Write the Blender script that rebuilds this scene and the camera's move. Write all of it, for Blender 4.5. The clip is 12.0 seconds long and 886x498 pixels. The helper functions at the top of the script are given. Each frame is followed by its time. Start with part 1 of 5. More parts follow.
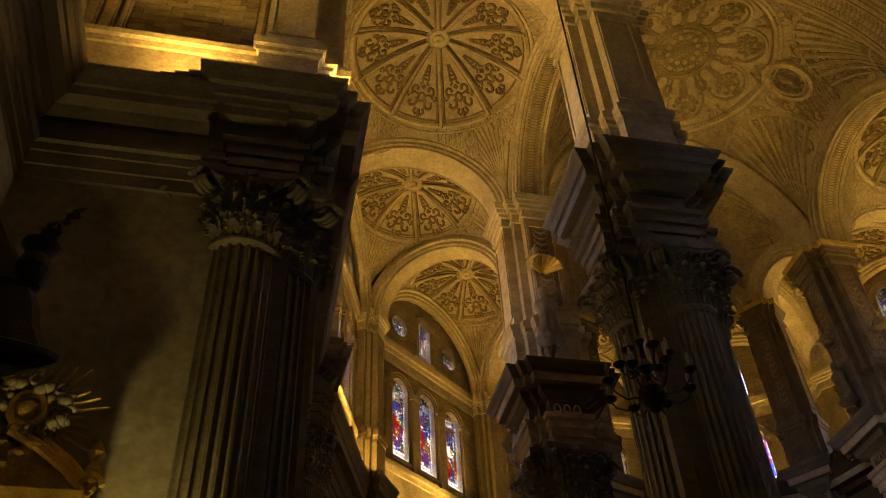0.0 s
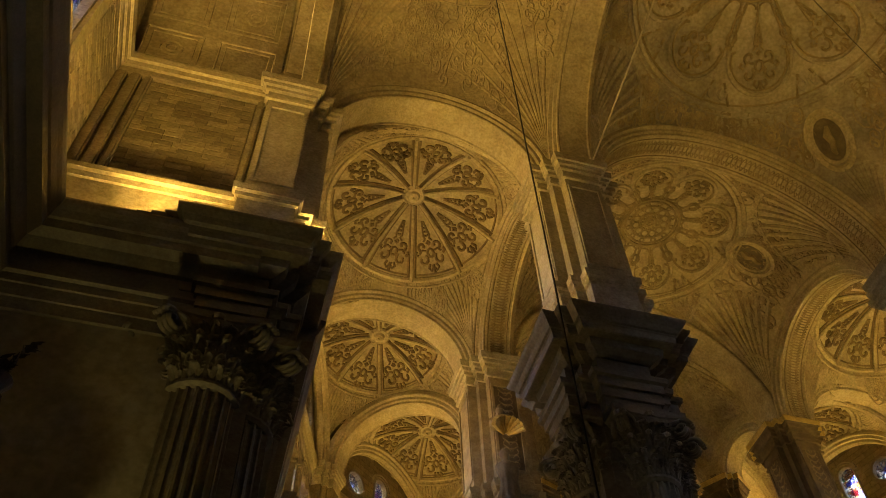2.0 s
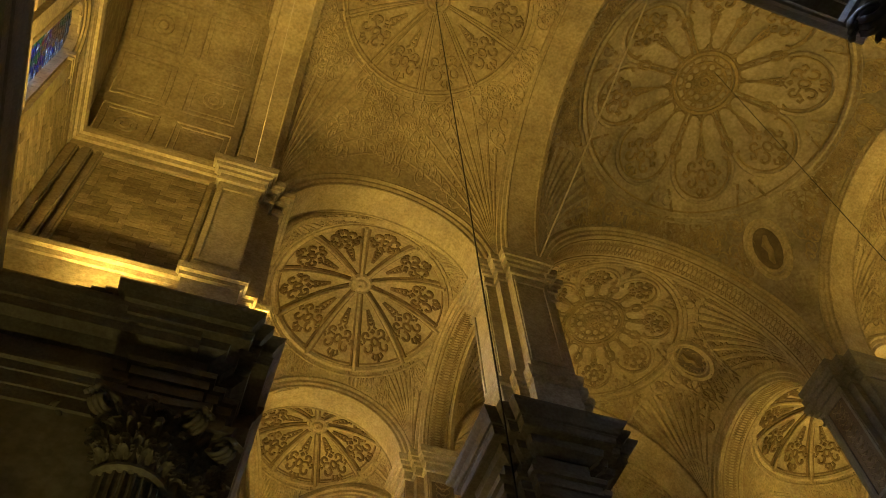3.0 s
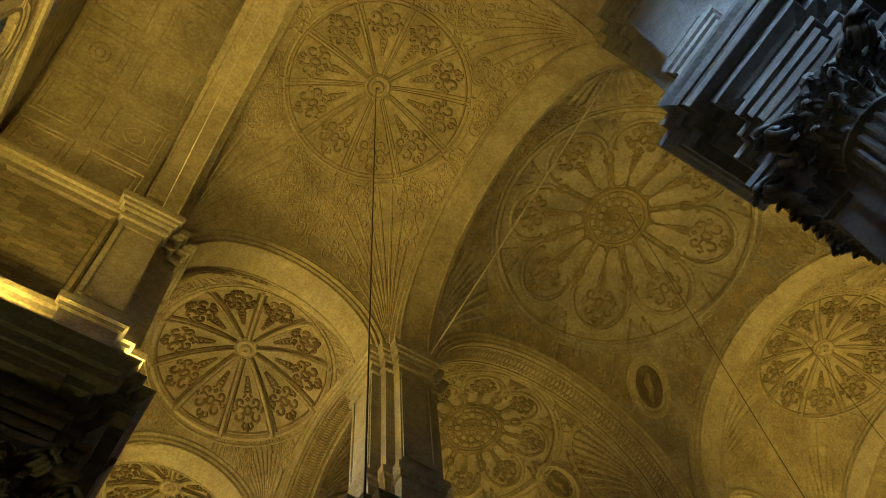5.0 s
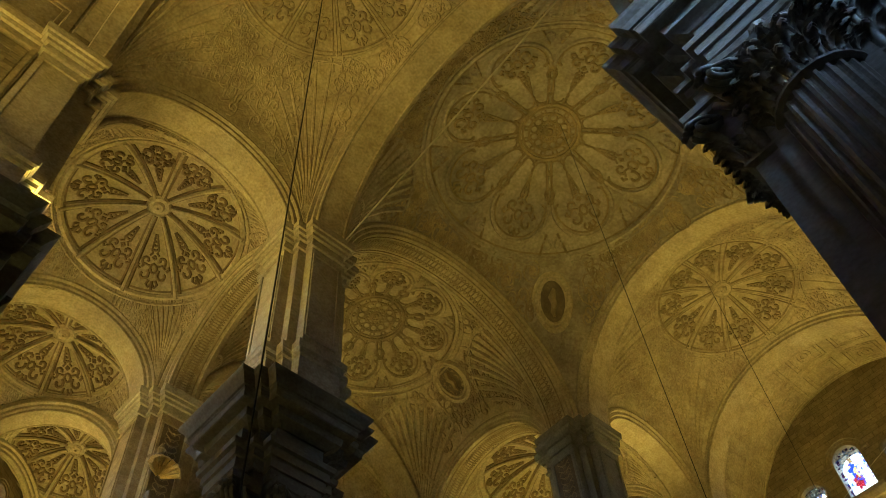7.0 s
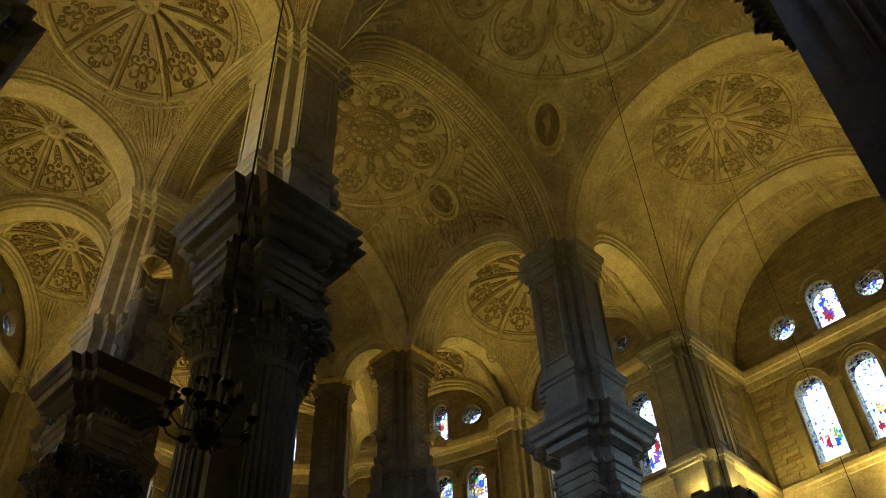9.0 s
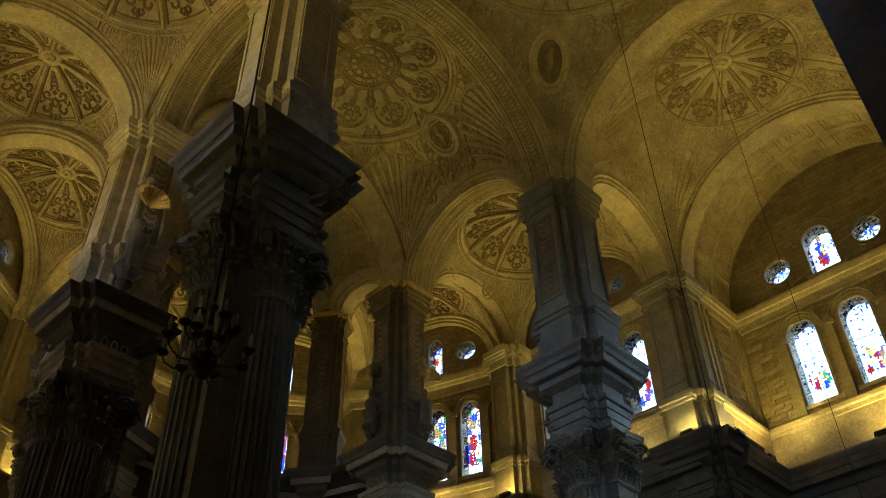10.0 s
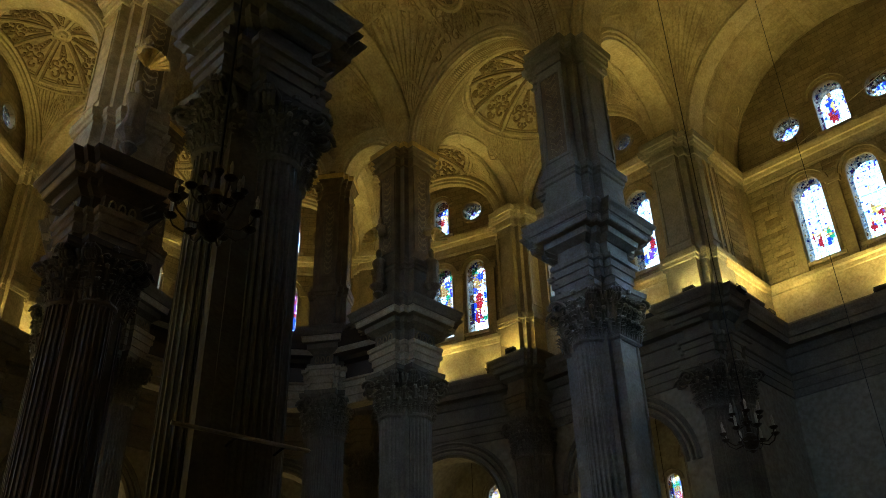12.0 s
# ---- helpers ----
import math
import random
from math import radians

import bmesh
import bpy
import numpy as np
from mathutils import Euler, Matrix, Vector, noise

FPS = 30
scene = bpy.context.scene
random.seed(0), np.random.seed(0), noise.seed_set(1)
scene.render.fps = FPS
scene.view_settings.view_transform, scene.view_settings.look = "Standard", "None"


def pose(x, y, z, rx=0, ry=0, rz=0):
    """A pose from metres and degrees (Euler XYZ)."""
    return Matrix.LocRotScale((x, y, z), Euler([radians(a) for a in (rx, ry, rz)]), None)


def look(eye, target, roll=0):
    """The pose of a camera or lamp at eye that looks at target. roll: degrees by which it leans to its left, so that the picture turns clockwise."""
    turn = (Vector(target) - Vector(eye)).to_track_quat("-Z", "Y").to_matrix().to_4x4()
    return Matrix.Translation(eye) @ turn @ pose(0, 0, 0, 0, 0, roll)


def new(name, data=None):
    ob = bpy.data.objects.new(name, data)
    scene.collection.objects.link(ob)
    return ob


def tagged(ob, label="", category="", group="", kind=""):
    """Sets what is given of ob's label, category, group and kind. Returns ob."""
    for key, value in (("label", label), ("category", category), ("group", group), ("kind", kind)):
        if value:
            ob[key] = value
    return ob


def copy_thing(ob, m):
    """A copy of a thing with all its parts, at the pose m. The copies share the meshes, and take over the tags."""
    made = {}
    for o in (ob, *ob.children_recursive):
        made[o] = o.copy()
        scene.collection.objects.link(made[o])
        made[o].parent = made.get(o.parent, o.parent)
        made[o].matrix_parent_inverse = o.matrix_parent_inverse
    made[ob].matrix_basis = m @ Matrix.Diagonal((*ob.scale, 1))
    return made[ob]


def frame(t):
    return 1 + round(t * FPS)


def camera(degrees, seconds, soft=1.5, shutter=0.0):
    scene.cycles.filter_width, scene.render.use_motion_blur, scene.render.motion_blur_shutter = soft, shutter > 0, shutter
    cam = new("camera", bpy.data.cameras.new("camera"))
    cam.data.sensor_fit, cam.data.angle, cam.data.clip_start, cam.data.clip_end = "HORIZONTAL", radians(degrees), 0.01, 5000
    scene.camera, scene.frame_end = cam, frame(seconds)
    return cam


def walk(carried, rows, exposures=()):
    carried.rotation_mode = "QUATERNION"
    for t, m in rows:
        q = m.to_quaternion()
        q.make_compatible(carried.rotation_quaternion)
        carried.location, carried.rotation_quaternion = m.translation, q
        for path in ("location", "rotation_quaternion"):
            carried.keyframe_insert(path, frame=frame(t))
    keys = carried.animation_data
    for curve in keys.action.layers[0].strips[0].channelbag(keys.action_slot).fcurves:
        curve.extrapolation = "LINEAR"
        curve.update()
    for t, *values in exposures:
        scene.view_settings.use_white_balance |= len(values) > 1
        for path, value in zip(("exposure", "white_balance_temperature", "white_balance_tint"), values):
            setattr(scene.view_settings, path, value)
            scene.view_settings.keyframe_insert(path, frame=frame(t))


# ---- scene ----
EYE = (0.0, 0.0, 1.6)
cam = camera(53.2, 12.0, soft=0.9)
PATH = [
    (0.0, 133.19, 2.36, -11.51),
    (0.5, 135.48, 2.12, -12.24),
    (1.0, 138.29, 2.04, -12.99),
    (1.5, 140.47, 1.92, -13.92),
    (2.0, 143.06, 1.68, -15.40),
    (2.5, 145.98, 2.09, -17.42),
    (3.0, 148.76, 3.03, -19.57),
    (3.5, 150.98, 3.71, -21.74),
    (3.7, 151.93, 3.65, -22.87),
    (5.3, 153.57, 3.57, -34.41),
    (5.5, 152.99, 3.56, -35.90),
    (6.0, 151.78, 3.34, -39.02),
    (6.5, 149.71, 3.64, -40.53),
    (7.0, 146.36, 3.46, -42.13),
    (7.2, 144.86, 3.27, -43.06),
    (8.8, 135.34, 1.96, -44.92),
    (9.0, 134.47, 1.95, -44.79),
    (9.5, 132.37, 1.45, -45.12),
    (10.0, 130.34, 1.13, -45.73),
    (10.5, 128.16, 1.03, -45.93),
    (11.0, 125.44, 1.28, -45.90),
    (11.5, 123.50, 1.42, -45.49),
    (12.0, 121.37, 1.36, -45.12),
]
walk(cam, [(t, pose(*EYE, a, b, c)) for t, a, b, c in PATH],
     exposures=[(0.0, 4.97, 8700, 26), (3.0, 5.04, 7700, 10), (5.5, 4.98, 7000, -5), (7.0, 4.92, 6800, -6), (9.0, 4.6, 6700, -5), (12.0, 4.45, 6000, -6)])

# ---- levels and plan of the church (metres) ----
Z_SHAFT, Z_CAP, Z_IMP0, Z_IMP = 16.35, 18.75, 30.7, 32.0
XL, XP, XQ, XS = -0.35, 11.1, 27.75, 38.0      # lines of piers across the church
Y0, Y1, Y2 = 1.4, 17.9, 29.2                   # rows of piers along it
XC = 19.45                                     # axis of the nave
APSE = Vector((XC, 29.0))
R_IN, R_OUT = 8.3, 17.4
DEG = (0, 36, 72, 112, 149, 183)               # corners of the ambulatory, seen from the apse's centre
RO = (17.4, 17.4, 17.4, 17.4, 17.6, 18.5)      # and how far its outer wall lies from there
X_WEST, X_EAST = -6.7, 43.0                    # end walls of the two transept arms
ARM = 0.87                                     # half the width of a pier's arm

# ---- daylight ----
world = bpy.data.worlds.new("sky")
scene.world = world
world.use_nodes = True
wn = world.node_tree
sky = wn.nodes.new("ShaderNodeTexSky")
sky.sky_type, sky.sun_disc = "NISHITA", False
sky.sun_elevation, sky.sun_rotation = radians(69), radians(315)
wn.links.new(sky.outputs["Color"], wn.nodes["Background"].inputs["Color"])
wn.nodes["Background"].inputs["Strength"].default_value = 0.15
sun = new("sun", bpy.data.lights.new("sun", "SUN"))
sun.data.energy, sun.data.angle, sun.data.color = 2.0, radians(0.5), (1.0, 0.95, 0.87)
sun.matrix_world = look((-24, 24, 90), (0, 0, 0))

WARM = (1.0, 0.67, 0.155)
FLOOD_WATTS = 17


# ---- materials ----
def material(name, base, spread=0.25, rough=0.8, scale=1.0, bump=0.3, metal=0.0, stain=None, courses=None):
    """A worn surface: two sizes of mottling, stains, fine relief; courses = (length, height) of ashlar blocks."""
    m = bpy.data.materials.new(name)
    m.use_nodes = True
    nt = m.node_tree
    N, K = nt.nodes, nt.links.new
    b = N["Principled BSDF"]
    b.inputs["Roughness"].default_value, b.inputs["Metallic"].default_value = rough, metal
    tc = N.new("ShaderNodeTexCoord")
    big, fine = N.new("ShaderNodeTexNoise"), N.new("ShaderNodeTexNoise")
    big.inputs["Scale"].default_value, big.inputs["Detail"].default_value = 0.55 * scale, 6
    fine.inputs["Scale"].default_value, fine.inputs["Detail"].default_value = 9 * scale, 8
    for n in (big, fine):
        K(tc.outputs["Object"], n.inputs["Vector"])
    dark = tuple(c * (1 - spread) for c in base)
    lite = tuple(min(1, c * (1 + spread)) for c in base)
    r1 = N.new("ShaderNodeValToRGB")
    r1.color_ramp.elements[0].position, r1.color_ramp.elements[1].position = 0.3, 0.7
    r1.color_ramp.elements[0].color, r1.color_ramp.elements[1].color = (*(stain or dark), 1), (*lite, 1)
    K(big.outputs["Fac"], r1.inputs["Fac"])
    r2 = N.new("ShaderNodeValToRGB")
    r2.color_ramp.elements[0].position, r2.color_ramp.elements[1].position = 0.35, 0.65
    r2.color_ramp.elements[0].color, r2.color_ramp.elements[1].color = (0.66, 0.63, 0.58, 1), (1, 1, 1, 1)
    K(fine.outputs["Fac"], r2.inputs["Fac"])
    mul = N.new("ShaderNodeMix")
    mul.data_type, mul.blend_type = "RGBA", "MULTIPLY"
    mul.inputs["Factor"].default_value = 0.8
    K(r1.outputs["Color"], mul.inputs["A"])
    K(r2.outputs["Color"], mul.inputs["B"])
    mid = N.new("ShaderNodeTexNoise")
    mid.inputs["Scale"].default_value, mid.inputs["Detail"].default_value, mid.inputs["Roughness"].default_value = 2.3 * scale, 10, 0.7
    K(tc.outputs["Object"], mid.inputs["Vector"])
    r3 = N.new("ShaderNodeValToRGB")
    r3.color_ramp.elements[0].position, r3.color_ramp.elements[1].position = 0.38, 0.6
    r3.color_ramp.elements[0].color, r3.color_ramp.elements[1].color = (0.7, 0.67, 0.6, 1), (1, 1, 1, 1)
    K(mid.outputs["Fac"], r3.inputs["Fac"])
    mm = N.new("ShaderNodeMix")
    mm.data_type, mm.blend_type = "RGBA", "MULTIPLY"
    mm.inputs["Factor"].default_value = 0.7
    K(mul.outputs["Result"], mm.inputs["A"])
    K(r3.outputs["Color"], mm.inputs["B"])
    colour = mm.outputs["Result"]
    height = fine.outputs["Fac"]
    if courses:
        br = N.new("ShaderNodeTexBrick")
        br.inputs["Color1"].default_value, br.inputs["Color2"].default_value = (1, 1, 1, 1), (0.62, 0.6, 0.55, 1)
        br.inputs["Mortar"].default_value = (0.45, 0.42, 0.36, 1)
        br.inputs["Scale"].default_value, br.inputs["Mortar Size"].default_value = 1.0, 0.02
        br.inputs["Brick Width"].default_value, br.inputs["Row Height"].default_value = courses
        br.inputs["Bias"].default_value = -0.2
        uv = N.new("ShaderNodeUVMap")
        K(uv.outputs["UV"], br.inputs["Vector"])
        m2 = N.new("ShaderNodeMix")
        m2.data_type, m2.blend_type = "RGBA", "MULTIPLY"
        m2.inputs["Factor"].default_value = 0.75
        K(colour, m2.inputs["A"])
        K(br.outputs["Color"], m2.inputs["B"])
        colour = m2.outputs["Result"]
    K(colour, b.inputs["Base Color"])
    bp = N.new("ShaderNodeBump")
    bp.inputs["Strength"].default_value, bp.inputs["Distance"].default_value = bump, 0.05
    K(height, bp.inputs["Height"])
    K(bp.outputs["Normal"], b.inputs["Normal"])
    return m


STONE = material("warm_limestone", (0.46, 0.40, 0.30), 0.18, 0.85, 1.0, 0.35)
VAULT = material("vault_stone", (0.45, 0.39, 0.29), 0.22, 0.9, 0.9, 0.5, stain=(0.33, 0.28, 0.21))
NAVE_VAULT = material("grey_vault_stone", (0.38, 0.34, 0.29), 0.3, 0.9, 0.7, 0.5, stain=(0.24, 0.22, 0.2))
ORNAMENT = material("carved_stone", (0.30, 0.245, 0.16), 0.3, 0.85, 2.5, 0.4)
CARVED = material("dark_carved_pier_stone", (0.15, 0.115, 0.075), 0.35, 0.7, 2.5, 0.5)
GILDED = material("gilded_stone", (0.6, 0.45, 0.18), 0.25, 0.45, 3.0, 0.3, metal=0.3)
# darker than the vault web: carving carries its groove shade as colour
SHADED_CARVING = material("shade_darkened_carving", (0.22, 0.165, 0.1), 0.35, 0.8, 2.5, 0.4)
ATTIC = material("grey_attic_stone", (0.21, 0.207, 0.2), 0.25, 0.7, 1.3, 0.4)
RELIEF = material("raised_stone_carving", (0.36, 0.30, 0.21), 0.3, 0.85, 2.5, 0.45)
# paler copy of COLUMN: daylight on the east crossing pier, put into colour
LIT_COLUMN = material("lit_grey_column_stone", (0.23, 0.227, 0.22), 0.3, 0.45, 1.2, 0.3)
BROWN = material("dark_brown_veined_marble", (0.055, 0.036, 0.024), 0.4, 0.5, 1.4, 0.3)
STUCCO = material("grey_stucco_clouds", (0.17, 0.145, 0.09), 0.25, 0.75, 3.0, 0.4)
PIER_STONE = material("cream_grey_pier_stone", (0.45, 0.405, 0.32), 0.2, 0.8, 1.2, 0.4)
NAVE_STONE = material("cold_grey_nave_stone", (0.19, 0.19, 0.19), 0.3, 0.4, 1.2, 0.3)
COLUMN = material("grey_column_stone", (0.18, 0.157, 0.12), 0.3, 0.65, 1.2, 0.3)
ASHLAR_PLAIN = material("smooth_ashlar", (0.31, 0.265, 0.185), 0.25, 0.85, 1.2, 0.4)
# STONE darkened for walls the floodlights only graze; dimness is in the colour
WALL_STONE = material("dimmed_wall_stone", (0.25, 0.21, 0.145), 0.25, 0.85, 1.0, 0.4)
ASHLAR = material("coursed_ashlar", (0.29, 0.245, 0.17), 0.25, 0.85, 1.0, 0.4, courses=(0.95, 0.36))
PLASTER = material("old_plaster", (0.33, 0.295, 0.22), 0.1, 0.9, 0.45, 0.1)
PAVING = material("marble_paving", (0.25, 0.23, 0.21), 0.3, 0.35, 1.0, 0.05)
GILT = material("gilded_wood", (0.62, 0.42, 0.13), 0.3, 0.38, 4.0, 0.3, metal=0.85)
BRONZE = material("dark_bronze", (0.08, 0.06, 0.04), 0.3, 0.45, 4.0, 0.2, metal=0.7)
WOOD = material("dark_carved_wood", (0.03, 0.02, 0.013), 0.3, 0.6, 4.0, 0.3)
LEAD = material("lead_came", (0.03, 0.03, 0.032), 0.2, 0.6, 4.0, 0.1)
WIRE = material("pale_wire", (0.55, 0.5, 0.42), 0.1, 0.5, 4.0, 0.0)
PAINT = material("dark_medallion_painting", (0.13, 0.105, 0.07), 0.4, 0.5, 3.0, 0.1)
WAX = material("ivory_candle_sleeve", (0.7, 0.66, 0.55), 0.1, 0.5, 4.0, 0.0)
FIXTURE = material("black_lamp_housing", (0.02, 0.02, 0.02), 0.2, 0.5, 4.0, 0.0, metal=0.3)

BLOCK = material("ashlar_block", (0.32, 0.27, 0.185), 0.2, 0.85, 1.0, 0.45)
nb = BLOCK.node_tree
info, ramp, mixb = nb.nodes.new("ShaderNodeObjectInfo"), nb.nodes.new("ShaderNodeValToRGB"), nb.nodes.new("ShaderNodeMix")
ramp.color_ramp.elements[0].color, ramp.color_ramp.elements[1].color = (0.38, 0.34, 0.27, 1), (1, 1, 1, 1)
mixb.data_type, mixb.blend_type = "RGBA", "MULTIPLY"
mixb.inputs["Factor"].default_value = 0.8
src = nb.nodes["Principled BSDF"].inputs["Base Color"].links[0].from_socket
nb.links.new(info.outputs["Random"], ramp.inputs["Fac"])
nb.links.new(src, mixb.inputs["A"])
nb.links.new(ramp.outputs["Color"], mixb.inputs["B"])
nb.links.new(mixb.outputs["Result"], nb.nodes["Principled BSDF"].inputs["Base Color"])


def glass(name, colour):
    m = bpy.data.materials.new(name)
    m.use_nodes = True
    nt = m.node_tree
    N, K = nt.nodes, nt.links.new
    N.remove(N["Principled BSDF"])
    ns = N.new("ShaderNodeTexNoise")
    ns.inputs["Scale"].default_value = 7
    rp = N.new("ShaderNodeValToRGB")
    rp.color_ramp.elements[0].position, rp.color_ramp.elements[1].position = 0.35, 0.7
    rp.color_ramp.elements[0].color = (*[c * 0.6 for c in colour], 1)
    rp.color_ramp.elements[1].color = (*colour, 1)
    tc = N.new("ShaderNodeTexCoord")
    K(tc.outputs["Object"], ns.inputs["Vector"])
    K(ns.outputs["Fac"], rp.inputs["Fac"])
    tr, tl, mx = N.new("ShaderNodeBsdfTransparent"), N.new("ShaderNodeBsdfTranslucent"), N.new("ShaderNodeMixShader")
    mx.inputs[0].default_value = 0.08
    for s in (tr, tl):
        K(rp.outputs["Color"], s.inputs["Color"])
    K(tr.outputs[0], mx.inputs[1])
    K(tl.outputs[0], mx.inputs[2])
    K(mx.outputs[0], N["Material Output"].inputs["Surface"])
    return m


GLASS = [glass("pale_glass", (0.95, 0.96, 0.98)), glass("blue_glass", (0.012, 0.03, 0.3)), glass("red_glass", (0.2, 0.008, 0.01)),
         glass("gold_glass", (0.55, 0.33, 0.06)), glass("green_glass", (0.025, 0.14, 0.05)), glass("sky_glass", (0.42, 0.56, 0.8)), glass("violet_glass", (0.09, 0.025, 0.14)), glass("amber_glass", (0.22, 0.1, 0.03))]

DEEP_GLASS = [glass("deep_" + m, c) for m, c in (("grey_glass", (0.3, 0.34, 0.42)), ("blue_glass", (0.012, 0.025, 0.2)), ("red_glass", (0.16, 0.008, 0.01)), ("gold_glass", (0.3, 0.18, 0.04)),
              ("green_glass", (0.02, 0.09, 0.03)), ("sky_glass", (0.12, 0.2, 0.4)), ("violet_glass", (0.06, 0.02, 0.1)), ("amber_glass", (0.14, 0.07, 0.02)))]


# ---- mesh helpers ----
def mesh_of(bm, name, mats, smooth=False):
    me = bpy.data.meshes.new(name)
    bm.normal_update()
    bm.to_mesh(me)
    bm.free()
    for m in (mats if isinstance(mats, (list, tuple)) else [mats]):
        me.materials.append(m)
    if smooth:
        me.polygons.foreach_set("use_smooth", [True] * len(me.polygons))
    return me


def part(name, bm, mats, parent, label="", smooth=False):
    ob = new(name, mesh_of(bm, name, mats, smooth))
    if parent is not None:
        ob.parent = parent
    return tagged(ob, label)


def thing(name, label, category, m=None, group="", kind=""):
    ob = new(name)
    ob.empty_display_size = 0.3
    if m is not None:
        ob.matrix_world = m
    return tagged(ob, label, category, group, kind)


def loft(bm, loops, cap=True, closed=True, mat=0):
    """Skin a row of loops of equal length."""
    rings = [[bm.verts.new(p) for p in lp] for lp in loops]
    n = len(rings[0])
    for a, b in zip(rings, rings[1:]):
        for i in range(n if closed else n - 1):
            j = (i + 1) % n
            bm.faces.new((a[i], a[j], b[j], b[i])).material_index = mat
    if cap:
        bm.faces.new(rings[0][::-1]).material_index = mat
        bm.faces.new(rings[-1]).material_index = mat


def tube(bm, pts, r, n=5, mat=0, taper=None):
    """A round bar along the points."""
    pts = [Vector(p) for p in pts]
    loops = []
    for i, p in enumerate(pts):
        d = (pts[min(i + 1, len(pts) - 1)] - pts[max(i - 1, 0)]).normalized()
        u = d.cross(Vector((0, 0, 1)))
        u = u.normalized() if u.length > 0.05 else Vector((1, 0, 0))
        v = d.cross(u)
        k = r * (taper[i] if taper else 1)
        loops.append([p + k * (math.cos(2 * math.pi * a / n) * u + math.sin(2 * math.pi * a / n) * v) for a in range(n)])
    loft(bm, loops, True, True, mat)


def box(bm, x0, x1, y0, y1, z0, z1, mat=0):
    loft(bm, [[(x0, y0, z), (x1, y0, z), (x1, y1, z), (x0, y1, z)] for z in (z0, z1)], mat=mat)


def lathe(bm, prof, n=16, c=(0, 0), a0=0.0, a1=2 * math.pi, mat=0):
    """Turn a profile of (radius, height) round the upright line at c."""
    full = abs(a1 - a0 - 2 * math.pi) < 1e-6
    k = n if full else n + 1
    loops = [[(c[0] + r * math.cos(a0 + (a1 - a0) * i / n), c[1] + r * math.sin(a0 + (a1 - a0) * i / n), z) for i in range(k)] for r, z in prof]
    loft(bm, loops, True, True, mat)


def cross(o=0.0, tip=1.3, w=0.66, c=0.94):
    """The stepped cross of a pier's plan, grown by o."""
    L, W, C = tip + o, w + o, c + o
    q = [(L, -W), (L, W), (C, W), (C, C), (W, C), (W, L)]
    out = []
    for k in range(4):
        s, t = (0, 1, 0, -1)[k], (1, 0, -1, 0)[k]
        for x, y in (q[1:] if k == 0 else q[1:]):
            out.append((x * t - y * s, x * s + y * t))
    return out


def stack(bm, steps, tip=1.3, w=0.66, c=0.94, mat=0):
    """A moulded stage of a pier: steps of (height, growth)."""
    loft(bm, [[(x, y, z) for x, y in cross(o, tip, w, c)] for z, o in steps], mat=mat)


def leaf(bm, p, out, h, w, curl, mat=0):
    """One acanthus leaf at p, leaning out and curling over."""
    p, out = Vector(p), Vector((out[0], out[1], 0)).normalized()
    side = Vector((-out.y, out.x, 0))
    rows = []
    for t, o, k in ((0, 0.0, 0.7), (0.22, 0.04, 1.05), (0.36, 0.07, 0.92), (0.52, 0.12, 1.08), (0.68, 0.2, 0.94), (0.84, 0.34, 1.02), (0.96, 0.54, 0.92), (1.0, 0.74, 0.8), (0.93, 0.9, 0.72), (0.82, 0.92, 0.5)):
        c = p + out * (o * curl) + Vector((0, 0, t * h))
        rows.append([c - side * w * k * 0.5 - out * 0.03, c - side * w * k * 0.25 + out * 0.02, c + out * 0.05,
                     c + side * w * k * 0.25 + out * 0.02, c + side * w * k * 0.5 - out * 0.03])
    loft(bm, rows, cap=False, closed=False, mat=mat)
    loft(bm, [[q - out * 0.05 for q in r] for r in rows], cap=False, closed=False, mat=mat)


def leaflet(bm, p, out, h, w, curl):
    """A small single lobe that curls over, for the cut edges of a leaf."""
    p, out = Vector(p), Vector((out[0], out[1], 0)).normalized()
    side = Vector((-out.y, out.x, 0))
    loft(bm, [[c - side * w * k * 0.5, c + out * 0.035, c + side * w * k * 0.5] for c, k in [(p + out * (o * curl) + Vector((0, 0, t * h)), k) for t, o, k in ((0, 0, 0.6), (0.5, 0.12, 1), (0.85, 0.4, 1), (1, 0.75, 0.8), (0.85, 1, 0.4))]], cap=False, closed=False)


def plate(bm, outer, holes, depth, frame3, mat=0):
    """A wall of that depth with openings through it; frame3 maps (along, up, into) to space."""
    uvl = bm.loops.layers.uv.verify()
    faces = []
    for d in (0.0, depth):
        edges = []
        for lp in [outer, *holes]:
            vs = [bm.verts.new(frame3(s, z, d)) for s, z in lp]
            edges += [bm.edges.new((vs[i], vs[(i + 1) % len(vs)])) for i in range(len(vs))]
        res = bmesh.ops.triangle_fill(bm, use_beauty=True, edges=edges)
        faces.append(edges)
    for e0, e1 in zip(*faces):
        a, b = e0.verts
        c, d = e1.verts
        bm.faces.new((a, b, d, c))
    bmesh.ops.recalc_face_normals(bm, faces=bm.faces)
    origin, along = Vector(frame3(0, 0, 0)), (Vector(frame3(1, 0, 0)) - Vector(frame3(0, 0, 0)))
    for f in bm.faces:
        f.material_index = mat
        for lp in f.loops:
            lp[uvl].uv = ((lp.vert.co - origin).dot(along), lp.vert.co.z)


def arch_outline(s, z0, zs, r, n=14):
    """An opening with a round head: centre s, foot z0, springing zs, half width r."""
    return [(s - r, z0), (s + r, z0)] + [(s + r * math.cos(math.pi * i / n), zs + r * math.sin(math.pi * i / n)) for i in range(n + 1)]


